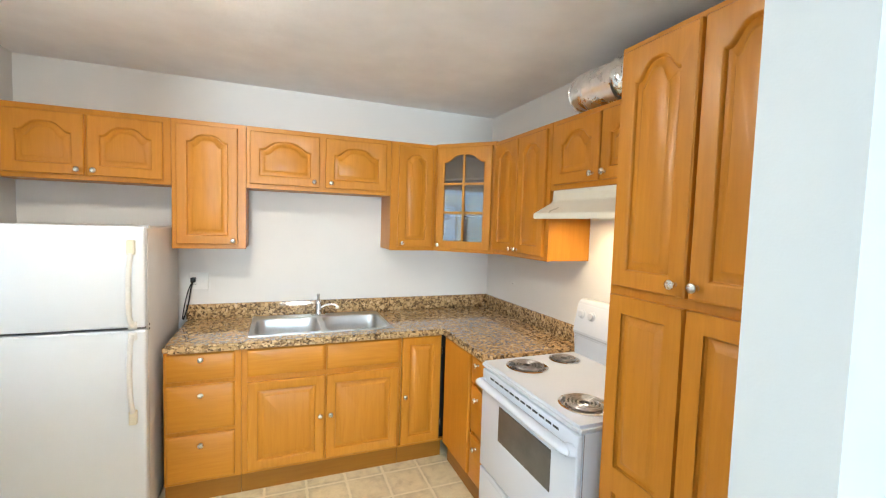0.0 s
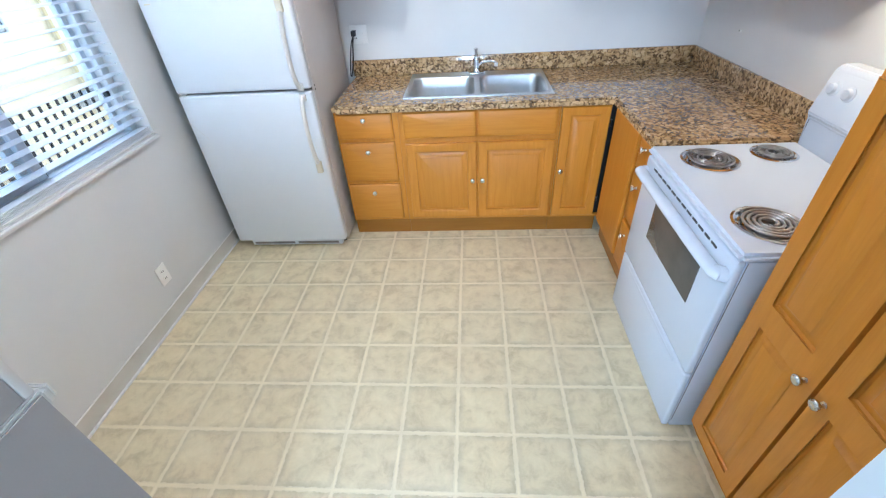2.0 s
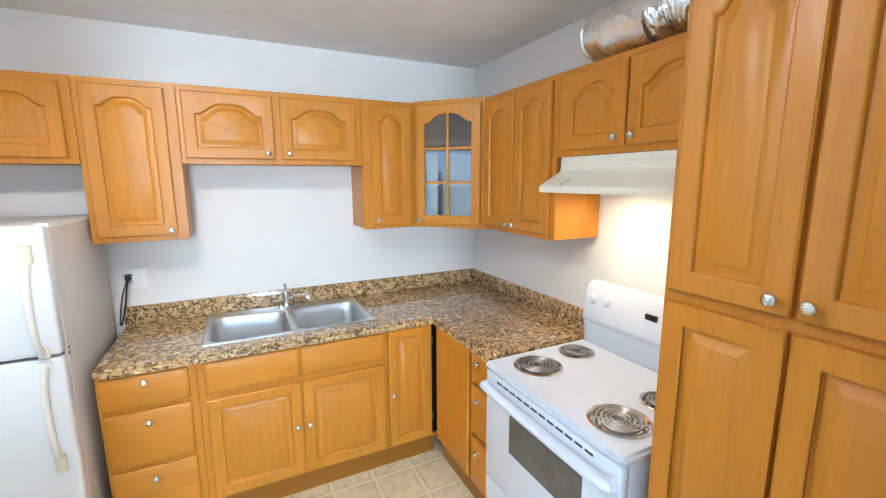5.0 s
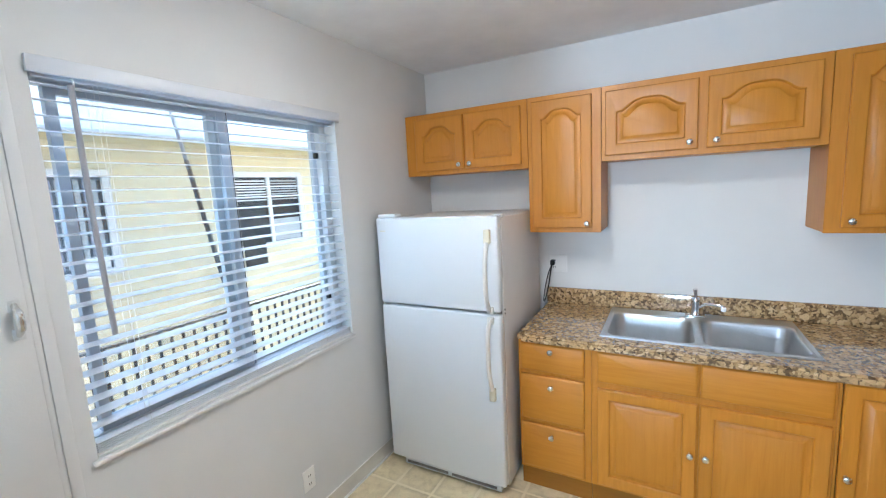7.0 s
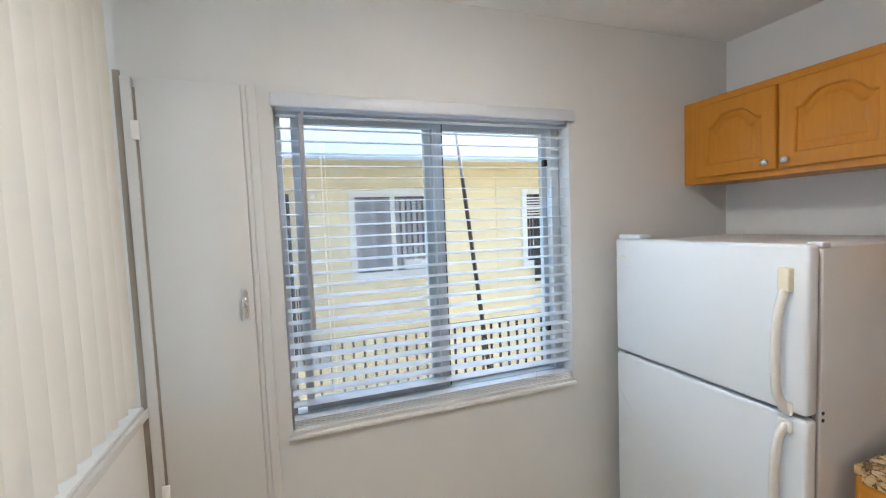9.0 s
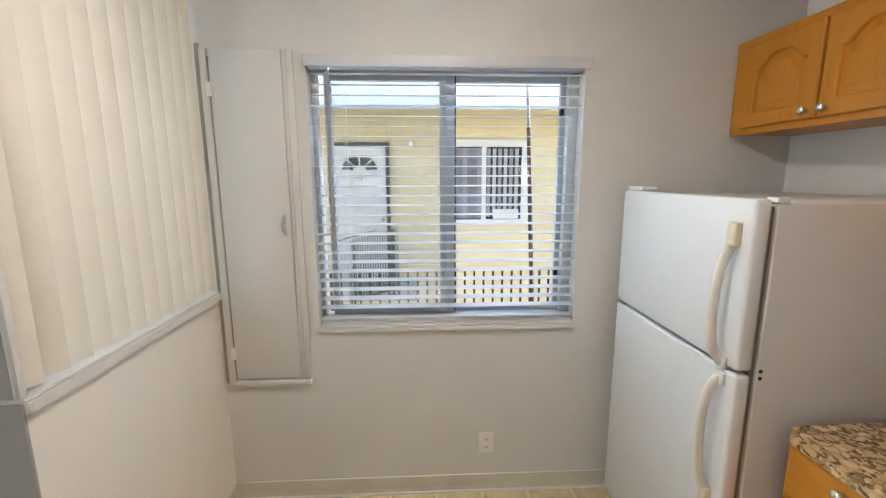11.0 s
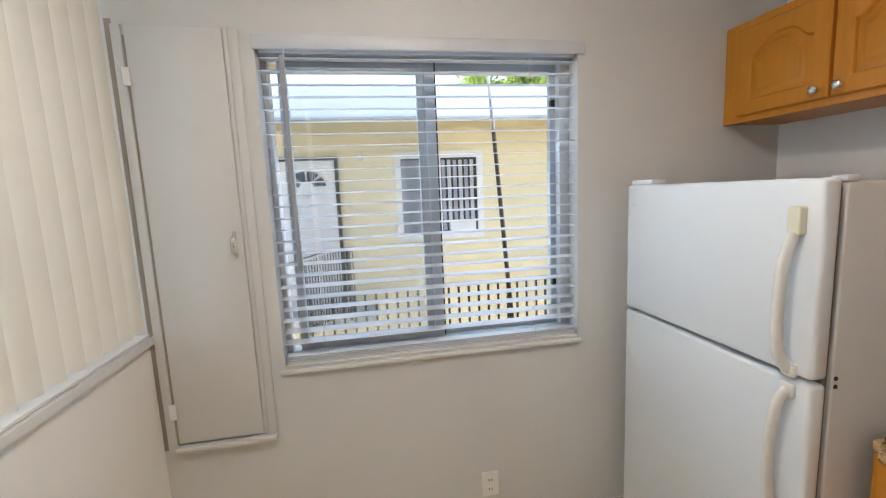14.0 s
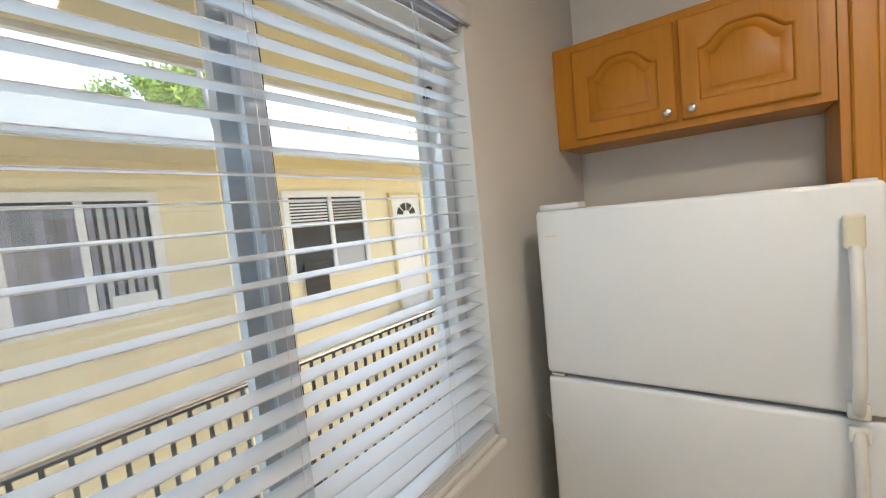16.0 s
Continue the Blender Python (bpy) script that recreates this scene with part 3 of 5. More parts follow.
def slat_mesh():
    bm = bmesh.new()
    n = 6
    up, lo = [], []
    for k in range(n + 1):
        u = -1 + 2 * k / n
        z = 0.0014 * (1 - u * u)
        up.append((u * 0.0245, z + 0.0011))
        lo.append((u * 0.0245, z - 0.0011))
    ring = up + lo[::-1]
    rows = [[bm.verts.new((x, y, z)) for x, z in ring] for y in (BL0, BL1)]
    m = len(ring)
    for k in range(m):
        bm.faces.new((rows[0][k], rows[0][(k + 1) % m], rows[1][(k + 1) % m], rows[1][k]))
    bm.faces.new(rows[0])
    bm.faces.new(rows[1])
    return mesh_of("slat", bm, BLIND, 50)


SLAT = slat_mesh()
SL_TOP, SL_N, SL_STEP = 1.150, 25, 0.0450
for k in range(SL_N):
    tilt = 5.0 + 1.2 * math.sin(k * 1.7)
    part("slat", SLAT, BLIND, blind, "", pose(0, 0, SL_TOP - k * SL_STEP, 0, tilt, 0.08 * math.sin(k * 2.3)))
part("headrail", box_bm((-0.030, BL0, 1.164), (0.026, BL1, 1.199), 0.003), BLIND, blind)
part("valance", box_bm((0.040, 2.332 - 2.955, 1.172), (0.052, 3.606 - 2.955, 1.220), 0.003), BLIND, blind, "white valance board")
part("valance_return", box_bm((0.036, 2.332 - 2.955, 1.172), (0.040, 2.344 - 2.955, 1.220), 0.001), BLIND, blind)
part("valance_return", box_bm((0.036, 3.594 - 2.955, 1.172), (0.040, 3.606 - 2.955, 1.220), 0.001), BLIND, blind)
for k in range(4):
    part("spare_slat", box_bm((-0.024, BL0, -0.008 + 0.0075 * k), (0.026, BL1, -0.0025 + 0.0075 * k), 0.002), BLIND, blind)
part("bottom_rail", box_bm((-0.026, BL0, -0.0235), (0.026, BL1, -0.009), 0.004), BLIND, blind, "white bottom rail resting low in the window")
for y in (-0.46, -0.02, 0.42):
    for x in (-0.0255, 0.0255):
        part("ladder_cord", tube([(x, y, 1.164), (x, y, 0.03)], 0.0008, 5), CORD, blind)
    part("lift_cord", tube([(0.028, y + 0.012, 1.164), (0.030, y + 0.014, 0.5), (0.028, y + 0.012, 0.0)], 0.0007, 5), CORD, blind)
part("tilt_wand", tube([(0.045, 2.430 - 2.955, 1.15), (0.050, 2.428 - 2.955, 0.75), (0.052, 2.434 - 2.955, 0.365)], 0.009, 10, 0.8), WAND, blind, "grey tilt wand")
part("wand_hook", tube([(0.03, 2.44 - 2.955, 1.175), (0.046, 2.438 - 2.955, 1.16), (0.045, 2.438 - 2.955, 1.14)], 0.003, 6), CORD, blind)

# ---- fold-out cupboard in the window wall ----
cup = thing("wall_cupboard", pose(XW, 1.895, 0.636), "tall narrow wall cupboard painted over with the wall", "cupboard")
H = 2.175 - 0.636
part("casing", box_bm((0.0005, 0.0, 0), (0.016, 0.030, H), 0.003), GREYWALL, cup)
part("casing", box_bm((0.0005, 0.3445, 0.019), (0.008, 0.3615, H), 0.003), GREYWALL, cup)
part("casing", box_bm((0.0005, 0.3618, 0.019), (0.012, 0.394, H), 0.005), GREYWALL, cup)
part("casing", box_bm((0.0005, 0.031, -0.004), (0.032, 0.394, 0.018), 0.004), GREYWALL, cup)
cdoor = part("door", box_bm((0.004, 0.039, 0.027), (0.016, 0.3440, H - 0.004), 0.004), GREYWALL, cup)
# solid brown strips carry the shade of the gaps at the casing
part("gap", box_bm((0.0005, 0.0302, 0.021), (0.010, 0.0388, H - 0.034), 0), GAPSHADE, cup)
part("gap", box_bm((0.0005, -0.021, 0.0), (0.003, -0.0005, H + 0.02), 0), GAPSHADE, cup, "dark strip on the wall for the shaded gap beside the casing")
for z in (H - 0.20, 0.13):
    part("hinge", box_bm((0.0165, 0.022, z), (0.024, 0.046, z + 0.060), 0.002), OUTLET, cdoor, "painted hinge")
pull = tube(bend([(0.014, 0.317, 0.823), (0.036, 0.317, 0.803), (0.042, 0.317, 0.778), (0.036, 0.317, 0.753), (0.014, 0.317, 0.733)], 4), [0.008] * 4 + [0.0115] * 9 + [0.008] * 4, 10)
part("pull_handle", pull, NICKEL, cdoor, "worn metal pull handle")
for z in (0.736, 0.820):
    part("pull_plate", box_bm((0.0155, 0.303, z - 0.016), (0.0198, 0.331, z + 0.016), 0.001, 1), GREYWALL, cdoor)

# ---- vertical blind above the half wall ----
vb = thing("vertical_blind", pose(XW, YD - 0.048, 1.102), "closed cream vertical blind standing on the half wall ledge", "window blind")
part("headrail", box_bm((0.004, -0.03, ZC - 1.102 - 0.045), (0.95, 0.02, ZC - 1.102 - 0.002), 0.003), TRIM, vb)


def vane_mesh():
    bm = bmesh.new()
    n, w, hh = 6, 0.0525, ZC - 1.102 - 0.05
    ring = [(-w + 2 * w * k / n, 0.017 * (1 - (-1 + 2 * k / n) ** 2)) for k in range(n + 1)]
    pts = [(x, y + 0.0008) for x, y in ring] + [(x, y - 0.0008) for x, y in ring[::-1]]
    rows = [[bm.verts.new((x, y, z)) for x, y in pts] for z in (0.010, hh)]
    for k in range(len(pts)):
        bm.faces.new((rows[0][k], rows[0][(k + 1) % len(pts)], rows[1][(k + 1) % len(pts)], rows[1][k]))
    bm.faces.new(rows[0])
    bm.faces.new(rows[1])
    return mesh_of("vane", bm, VANE, 50)


VANEM = vane_mesh()
for k in range(12):
    part("vane", VANEM, VANE, vb, "", pose(0.040 + 0.0815 * k, 0, 0, 0, 0, -48 + 2.5 * math.sin(k * 2.1)))

# ---- ceiling lamp ----
lamp = thing("ceiling_lamp", pose(0.37, 2.88, ZC), "round white ceiling lamp, lit", "ceiling lamp")
part("pan", lathe([(0.175, 0.0), (0.180, -0.012), (0.180, -0.070), (0.171, -0.076), (0.169, -0.058), (0.10, -0.053)], 36), TRIM, lamp)
part("diffuser", lathe([(0.160, -0.052), (0.167, -0.078), (0.162, -0.094), (0.140, -0.110), (0.095, -0.122), (0.045, -0.127), (0.008, -0.128)], 36), DIFFUSER, lamp, "glowing opal glass bowl")
part("finial", lathe([(0.012, -0.126), (0.012, -0.134), (0.006, -0.142), (0.001, -0.144)], 14), NICKEL, lamp)

# ---- wall cabinets over the sink wall ----
UF = 4.283                                         # face of the upper cabinets
UT = 2.214


def upper(label, x0, x1, z0, doors, z1=UT, depth=0.298):
    c = thing("wall_cabinet", pose(x0, UF, z0), label, "wall cabinet", "upper kitchen cabinets")
    face_body(c, x1 - x0, z1 - z0, depth)
    for a, b, lo, hi, arch, knob in doors:
        panel_door(c, a - x0, b - x0, lo - z0, hi - z0, arch=arch, knob=(knob[0] - x0, knob[1] - z0) if knob else None)
    return c


upper("honey oak wall cabinet with two arched doors over the fridge", XW + 0.001, 0.121, 1.811,
      [(-0.655, -0.296, 1.838, 2.180, 0.055, (-0.325, 1.868)), (-0.284, 0.082, 1.838, 2.180, 0.055, (-0.250, 1.868))])
upper("tall honey oak wall cabinet with one arched door", 0.123, 0.534, 1.424,
      [(0.148, 0.486, 1.452, 2.186, 0.045, (0.462, 1.478))])
upper("honey oak wall cabinet with two arched doors over the sink", 0.536, 1.487, 1.818,
      [(0.556, 0.988, 1.846, 2.184, 0.055, (0.952, 1.880)), (1.026, 1.452, 1.846, 2.184, 0.055, (1.064, 1.880))])
upper("narrow honey oak wall cabinet with one arched door", 1.489, 1.838, 1.421,
      [(1.545, 1.812, 1.448, 2.186, 0.040, (1.575, 1.478))])

# ---- corner cabinet with a glazed door ----
cx, cy = 1.840, 3.945                              # where the slanted face meets the two runs
corner = thing("corner_cabinet", pose(0, 0, 1.421), "honey oak corner wall cabinet with a glazed arched door", "wall cabinet", "upper kitchen cabinets")
foot = [(cx, UF), (2.160, cy), (XR - 0.002, cy), (XR - 0.002, YB - 0.002), (cx, YB - 0.002)]
HC = 2.222 - 1.421


def plate(z0, z1):
    bm = bmesh.new()
    lo = [bm.verts.new((x, y, z0)) for x, y in foot]
    hi = [bm.verts.new((x, y, z1)) for x, y in foot]
    bm.faces.new(lo[::-1])
    bm.faces.new(hi)
    for k in range(5):
        bm.faces.new((lo[k], lo[(k + 1) % 5], hi[(k + 1) % 5], hi[k]))
    return bm


part("bottom", plate(0, 0.018), OAKH, corner)
part("top", plate(HC - 0.018, HC), OAKH, corner)
for z in (0.27, 0.53):
    part("shelf", plate(z, z + 0.016), OAKH, corner)
part("side", box_bm((cx + 0.0005, UF + 0.003, 0.018), (cx + 0.016, YB - 0.003, HC - 0.018), 0.001, 1), OAKV, corner)
part("side", box_bm((2.163, cy + 0.0005, 0.018), (XR - 0.003, cy + 0.016, HC - 0.018), 0.001, 1), OAKV, corner)
part("back", box_bm((cx + 0.017, YB - 0.012, 0.018), (XR - 0.003, YB - 0.003, HC - 0.018), 0), OAKV, corner)
part("back", box_bm((XR - 0.012, cy + 0.017, 0.018), (XR - 0.003, YB - 0.013, HC - 0.018), 0), OAKV, corner)
slant = Vector((2.160 - cx, cy - UF, 0))
SW = slant.length
face = Matrix.Translation((cx, UF, 0)) @ Matrix.Rotation(math.atan2(slant.y, slant.x), 4, "Z")
bm = cells([0, 0.030, SW - 0.030, SW], [0, 0.03, HC - 0.03, HC], lambda x, z: not (0.03 < x < SW - 0.03 and 0.03 < z < HC - 0.03), -0.018, 0)
for v in bm.verts:
    v.co = Vector((v.co.x, -v.co.z - 0.001, v.co.y))
part("face_frame", bm, OAKV, corner, "", face)
dw, dh, ds = SW - 0.036, HC - 0.05, 0.055
bm = bmesh.new()
rows = [door_loop(dw, dh, 0, 0.02, 0), door_loop(dw, dh, 0, 0.005, 0), door_loop(dw, dh, 0.005, 0, 0), door_loop(dw, dh, ds, 0, 0.055), door_loop(dw, dh, ds + 0.004, 0.004, 0.055), door_loop(dw, dh, ds + 0.004, 0.02, 0.055)]
bridge(bm, rows + [rows[0]])
bmesh.ops.remove_doubles(bm, verts=bm.verts[:], dist=1e-5)
gdoor = part("glass_door", bm, OAKV, corner, "honey oak door frame glazed in six lights", face @ pose(0.018, -0.022, 0.022))
pane = part("pane", box_bm((ds - 0.004, 0.012, ds - 0.004), (dw - ds + 0.004, 0.015, dh - ds), 0), CABGLASS, gdoor)
part("muntin", box_bm((dw / 2 - 0.008, 0.001, ds + 0.002), (dw / 2 + 0.008, 0.0115, dh - ds - 0.002), 0.002), OAKV, gdoor)
for z in (ds + (dh - 2 * ds) * 0.335, ds + (dh - 2 * ds) * 0.665):
    for a, b in ((ds + 0.002, dw / 2 - 0.009), (dw / 2 + 0.009, dw - ds - 0.002)):
        part("muntin", box_bm((a, 0.001, z - 0.008), (b, 0.0115, z + 0.008), 0.002), OAKH, gdoor)
add_knob(gdoor, 0.026, 0.026)

# ---- wall cabinets on the stove wall (they face the window) ----
RF = 2.160


def right(name, label, category, y_far, y_near, z0, z1, face_x, depth, group=""):
    c = thing(name, pose(face_x, y_far, z0, 0, 0, -90), label, category, group)
    face_body(c, y_far - y_near, z1 - z0, depth)
    return c


c = right("wall_cabinet", "honey oak wall cabinet with two tall arched doors beside the hood", "wall cabinet", cy - 0.002, 3.287, 1.428, UT, RF, 0.298, "upper kitchen cabinets")
for a, b, kx in ((0.022, 0.318, 0.292), (0.328, 0.622, 0.354)):
    panel_door(c, a, b, 0.026, 0.758, arch=0.040, knob=(kx, 0.052))
c = right("wall_cabinet", "honey oak wall cabinet with two arched doors over the hood", "wall cabinet", 3.285, 2.462, 1.832, UT, RF, 0.298, "upper kitchen cabinets")
for a, b, kx in ((0.045, 0.392, 0.358), (0.402, 0.790, 0.438)):
    panel_door(c, a, b, 0.028, 0.354, arch=0.055, knob=(kx, 0.062))

# ---- pantry ----
PF = 1.832
pantry = thing("pantry_cabinet", pose(PF, 2.450, 0, 0, 0, -90), "full-height honey oak pantry with four raised-panel doors", "pantry cabinet")
face_body(pantry, 0.622, 2.245, 0.628, 0.10)
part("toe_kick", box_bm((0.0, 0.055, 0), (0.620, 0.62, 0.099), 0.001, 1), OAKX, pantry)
for a, b, kx in ((0.020, 0.302, 0.272), (0.314, 0.602, 0.342)):
    panel_door(pantry, a, b, 1.432, 2.222, arch=0.055, knob=(kx, 1.470))
    panel_door(pantry, a, b, 0.125, 1.402, knob=(kx, 0.735), rails=[(0.055, 0.595), (0.675, 1.222)])

# ---- base cabinets along the sink wall ----
BF, CT = 3.915, 0.914


def base(label, x0, x1, category="base cabinet"):
    c = thing("base_cabinet", pose(x0, BF, 0), label, category, "base kitchen cabinets")
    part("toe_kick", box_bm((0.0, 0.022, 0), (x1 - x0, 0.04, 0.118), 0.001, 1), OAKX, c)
    return c


c = base("honey oak base cabinet with three drawers beside the fridge", 0.152, 0.536)
face_body(c, 0.384, 0.874, 0.66, 0.12)
for lo, hi in ((0.712, 0.866), (0.428, 0.688), (0.140, 0.402)):
    drawer(c, 0.014, 0.352, lo, hi)
c = base("honey oak sink cabinet with two doors under false drawer fronts", 0.537, 1.484)
face_body(c, 0.947, 0.874, 0.66, 0.12, 0.735)
# the carcass stops under the sink bowls
for a, b in ((0.030, 0.466), (0.476, 0.936)):
    drawer(c, a, b, 0.706, 0.866, knob=False, name="false_front")
for a, b, kx in ((0.030, 0.466, 0.440), (0.476, 0.936, 0.502)):
    panel_door(c, a, b, 0.140, 0.672, knob=(kx, 0.425), stile=0.050)

# corner cupboard: one panelled leaf, one plain leaf standing ajar, and a near-black block for the shade inside between
c = base("honey oak corner base cabinet with a folding door ajar", 1.485, 1.80)
panel_door(c, 0.012, 0.286, 0.140, 0.868, knob=(0.034, 0.475), stile=0.050)
part("inside", box_bm((0.274, 0.03, 0.125), (0.620, 0.55, 0.872), 0), DARK, c)
part("rail", box_bm((0.0, 0.0, 0.869), (0.325, 0.02, 0.875), 0.001, 1), OAKH, c)
part("bottom_rail", box_bm((0.0, 0.0, 0.119), (0.325, 0.02, 0.136), 0.001, 1), OAKH, c)
part("stile", box_bm((0.0, 0.002, 0.137), (0.011, 0.02, 0.868), 0.001, 1), OAKV, c)
for z in (0.235, 0.735):
    part("hinge", box_bm((0.268, -0.004, z), (0.300, 0.012, z + 0.05), 0.002), NICKEL, c, "bright folding hinge")

RB = 1.803
c = thing("base_cabinet", pose(RB, 3.862, 0, 0, 0, -90), "honey oak base cabinet with a plain leaf and three drawers", "base cabinet", "base kitchen cabinets")
W2 = 3.862 - 3.262
part("body", box_bm((0.40, 0.018, 0.12), (W2, 0.655, 0.873), 0.001, 1), OAKV, c)
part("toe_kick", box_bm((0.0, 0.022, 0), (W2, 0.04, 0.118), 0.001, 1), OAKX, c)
part("rail", box_bm((0.0, 0.0, 0.869), (W2, 0.017, 0.875), 0.001, 1), OAKH, c)
part("bottom_rail", box_bm((0.02, 0.0, 0.119), (W2, 0.017, 0.136), 0.001, 1), OAKH, c)
part("stile", box_bm((0.392, 0.0, 0.137), (0.412, 0.017, 0.868), 0.001, 1), OAKV, c)
bm = bmesh.new()
bridge(bm, [door_loop(0.382, 0.728, 0, 0.02, 0), door_loop(0.382, 0.728, 0, 0.006, 0), door_loop(0.382, 0.728, 0.005, 0, 0)], True)
part("door", bm, OAKV, c, "plain folding leaf", pose(0.006, -0.021, 0.140))
for lo, hi in ((0.712, 0.866), (0.428, 0.688), (0.140, 0.402)):
    drawer(c, 0.416, W2 - 0.006, lo, hi)

# ---- worktop ----
SX0, SX1, SY0, SY1 = 0.575, 1.450, 4.005, 4.535
bm = cells([0.146, SX0, SX1, 1.775, XR - 0.001], [3.262, 3.883, SY0, SY1, YB - 0.001],
           lambda x, y: (y > 3.883 or x > 1.775) and not (SX0 < x < SX1 and SY0 < y < SY1), 0.876, CT)
corner_edges = [ed for ed in bm.edges if all(abs(v.co.x - 0.146) < 1e-4 and abs(v.co.y - 3.883) < 1e-4 for v in ed.verts)]
bmesh.ops.bevel(bm, geom=corner_edges, offset=0.035, segments=6, affect="EDGES")
edges = [ed for ed in bm.edges if len(ed.link_faces) == 2 and ed.calc_face_angle() > 0.8 and all(v.co.z > 0.9 for v in ed.verts)]
bmesh.ops.bevel(bm, geom=edges, offset=0.016, segments=4, affect="EDGES", clamp_overlap=True)
worktop = thing("worktop", pose(0, 0, 0.876), "brown granite-patterned worktop turning the corner, with its upstand", "worktop")
part("slab", bm, GRANITE, worktop, "", pose(0, 0, -0.876))
for lo, hi in (((0.146, YB - 0.021, CT + 0.0005), (XR - 0.0215, YB - 0.001, 1.018)), ((XR - 0.021, 3.262, CT + 0.0005), (XR - 0.001, YB - 0.001, 1.018))):
    part("upstand", box_bm(lo, hi, 0.003), GRANITE, worktop, "", pose(0, 0, -0.876))

# ---- sink and tap ----
sink = thing("sink", pose(1.012, 4.27, CT), "double-bowl stainless steel sink set in the worktop", "sink")
bowls = [(-0.424, -0.013), (0.013, 0.424)]
BY0, BY1 = -0.252, 0.170
bm = cells([-0.447, -0.424, -0.013, 0.013, 0.424, 0.447], [-0.275, BY0, BY1, 0.275],
           lambda x, y: not (BY0 < y < BY1 and 0.013 < abs(x) < 0.424), 0.001, 0.006)
edges = [ed for ed in bm.edges if len(ed.link_faces) == 2 and ed.calc_face_angle() > 0.8 and all(v.co.z > 0.004 for v in ed.verts)]
bmesh.ops.bevel(bm, geom=edges, offset=0.003, segments=2, affect="EDGES", clamp_overlap=True)
part("rim", bm, STEEL, sink)


def round_rect(x0, x1, y0, y1, r, z, n=6):
    out = []
    for qx, qy, a0 in ((x1 - r, y0 + r, -90), (x1 - r, y1 - r, 0), (x0 + r, y1 - r, 90), (x0 + r, y0 + r, 180)):
        for k in range(n + 1):
            a = radians(a0 + 90 * k / n)
            out.append((qx + r * math.cos(a), qy + r * math.sin(a), z))
    return out


for x0, x1 in bowls:
    bm = bmesh.new()
    lps = [round_rect(x0 - 0.001 + i, x1 + 0.001 - i, BY0 - 0.001 + i, BY1 + 0.001 - i, r, z) for i, r, z in
           ((0, 0.002, 0.0062), (0.005, 0.050, 0.0062), (0.008, 0.053, 0.003), (0.011, 0.056, -0.015), (0.017, 0.060, -0.135), (0.026, 0.065, -0.157), (0.05, 0.07, -0.166))]
    bridge(bm, lps, True)
    bowl = part("bowl", bm, STEEL, sink, "", None, 60)
    part("drain", lathe([(0.046, -0.1655), (0.046, -0.1635), (0.036, -0.163), (0.030, -0.1652), (0.004, -0.1652)], 24), CHROME, bowl, "", pose((x0 + x1) / 2, (BY0 + BY1) / 2, 0))
    part("strainer", lathe([(0.018, -0.1648), (0.017, -0.160), (0.004, -0.158)], 16), COIL, bowl, "", pose((x0 + x1) / 2, (BY0 + BY1) / 2, 0))
tap = thing("tap", pose(1.012, 4.488, CT + 0.0065), "chrome lever tap with its spout swung aside", "tap")
part("base_plate", box_bm((-0.050, -0.026, 0), (0.050, 0.026, 0.010), 0.004, 3), CHROME, tap)
part("body", lathe([(0.026, 0.012), (0.024, 0.02), (0.021, 0.045), (0.021, 0.070), (0.024, 0.092), (0.019, 0.108), (0.006, 0.113)], 24), CHROME, tap)
part("lever", tube([(0, 0, 0.11), (-0.002, -0.004, 0.13), (-0.004, -0.010, 0.160)], [0.010, 0.009, 0.011], 12), CHROME, tap)
part("spout", tube(bend([(0.012, -0.004, 0.050), (0.04, -0.012, 0.072), (0.08, -0.024, 0.080), (0.118, -0.036, 0.078), (0.130, -0.040, 0.068)]), 0.008, 12), CHROME, tap)
part("aerator", lathe([(0.011, 0), (0.012, -0.004), (0.012, -0.020), (0.009, -0.022)], 14), OUTLET, tap, "", pose(0.130, -0.040, 0.072))

# ---- fridge ----
fr = thing("refrigerator", pose(-0.642, 3.752, 0), "white top-freezer refrigerator with two closed doors", "refrigerator")
FW = 0.757
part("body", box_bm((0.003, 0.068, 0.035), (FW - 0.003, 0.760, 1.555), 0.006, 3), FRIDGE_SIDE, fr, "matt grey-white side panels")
part("gasket", box_bm((0.014, 0.0525, 0.07), (FW - 0.014, 0.0675, 1.545), 0.002, 1), RUBBER, fr)
fz = part("freezer_door", box_bm((0, 0, 1.062), (FW, 0.052, 1.567), 0.013, 4), FRIDGE, fr)
fd = part("fridge_door", box_bm((0, 0, 0.065), (FW, 0.052, 1.050), 0.013, 4), FRIDGE, fr)


def fridge_handle(parent, z_cap, z_end):
    """A bowed bar from its cap to the middle gap."""
    s = 1 if z_end > z_cap else -1
    pts = bend([(0.704, -0.018, z_cap), (0.703, -0.042, z_cap + s * 0.07), (0.702, -0.050, z_cap + s * 0.18), (0.702, -0.046, z_cap + s * 0.28), (0.702, -0.030, z_end - s * 0.03), (0.705, -0.006, z_end)], 6)
    part("handle", tube(pts, 0.0165, 14, 0.68), HANDLE, parent, "bowed off-white handle")
    a, b = sorted((z_cap - s * 0.068, z_cap + s * 0.004))
    part("handle_cap", box_bm((0.687, -0.024, a), (0.721, 0.002, b), 0.006, 3), CREAM, parent, "yellowed cream cap")
    part("handle_foot", box_bm((0.686, -0.014, z_end - 0.02), (0.724, 0.002, z_end + 0.02), 0.006, 3), HANDLE, parent)


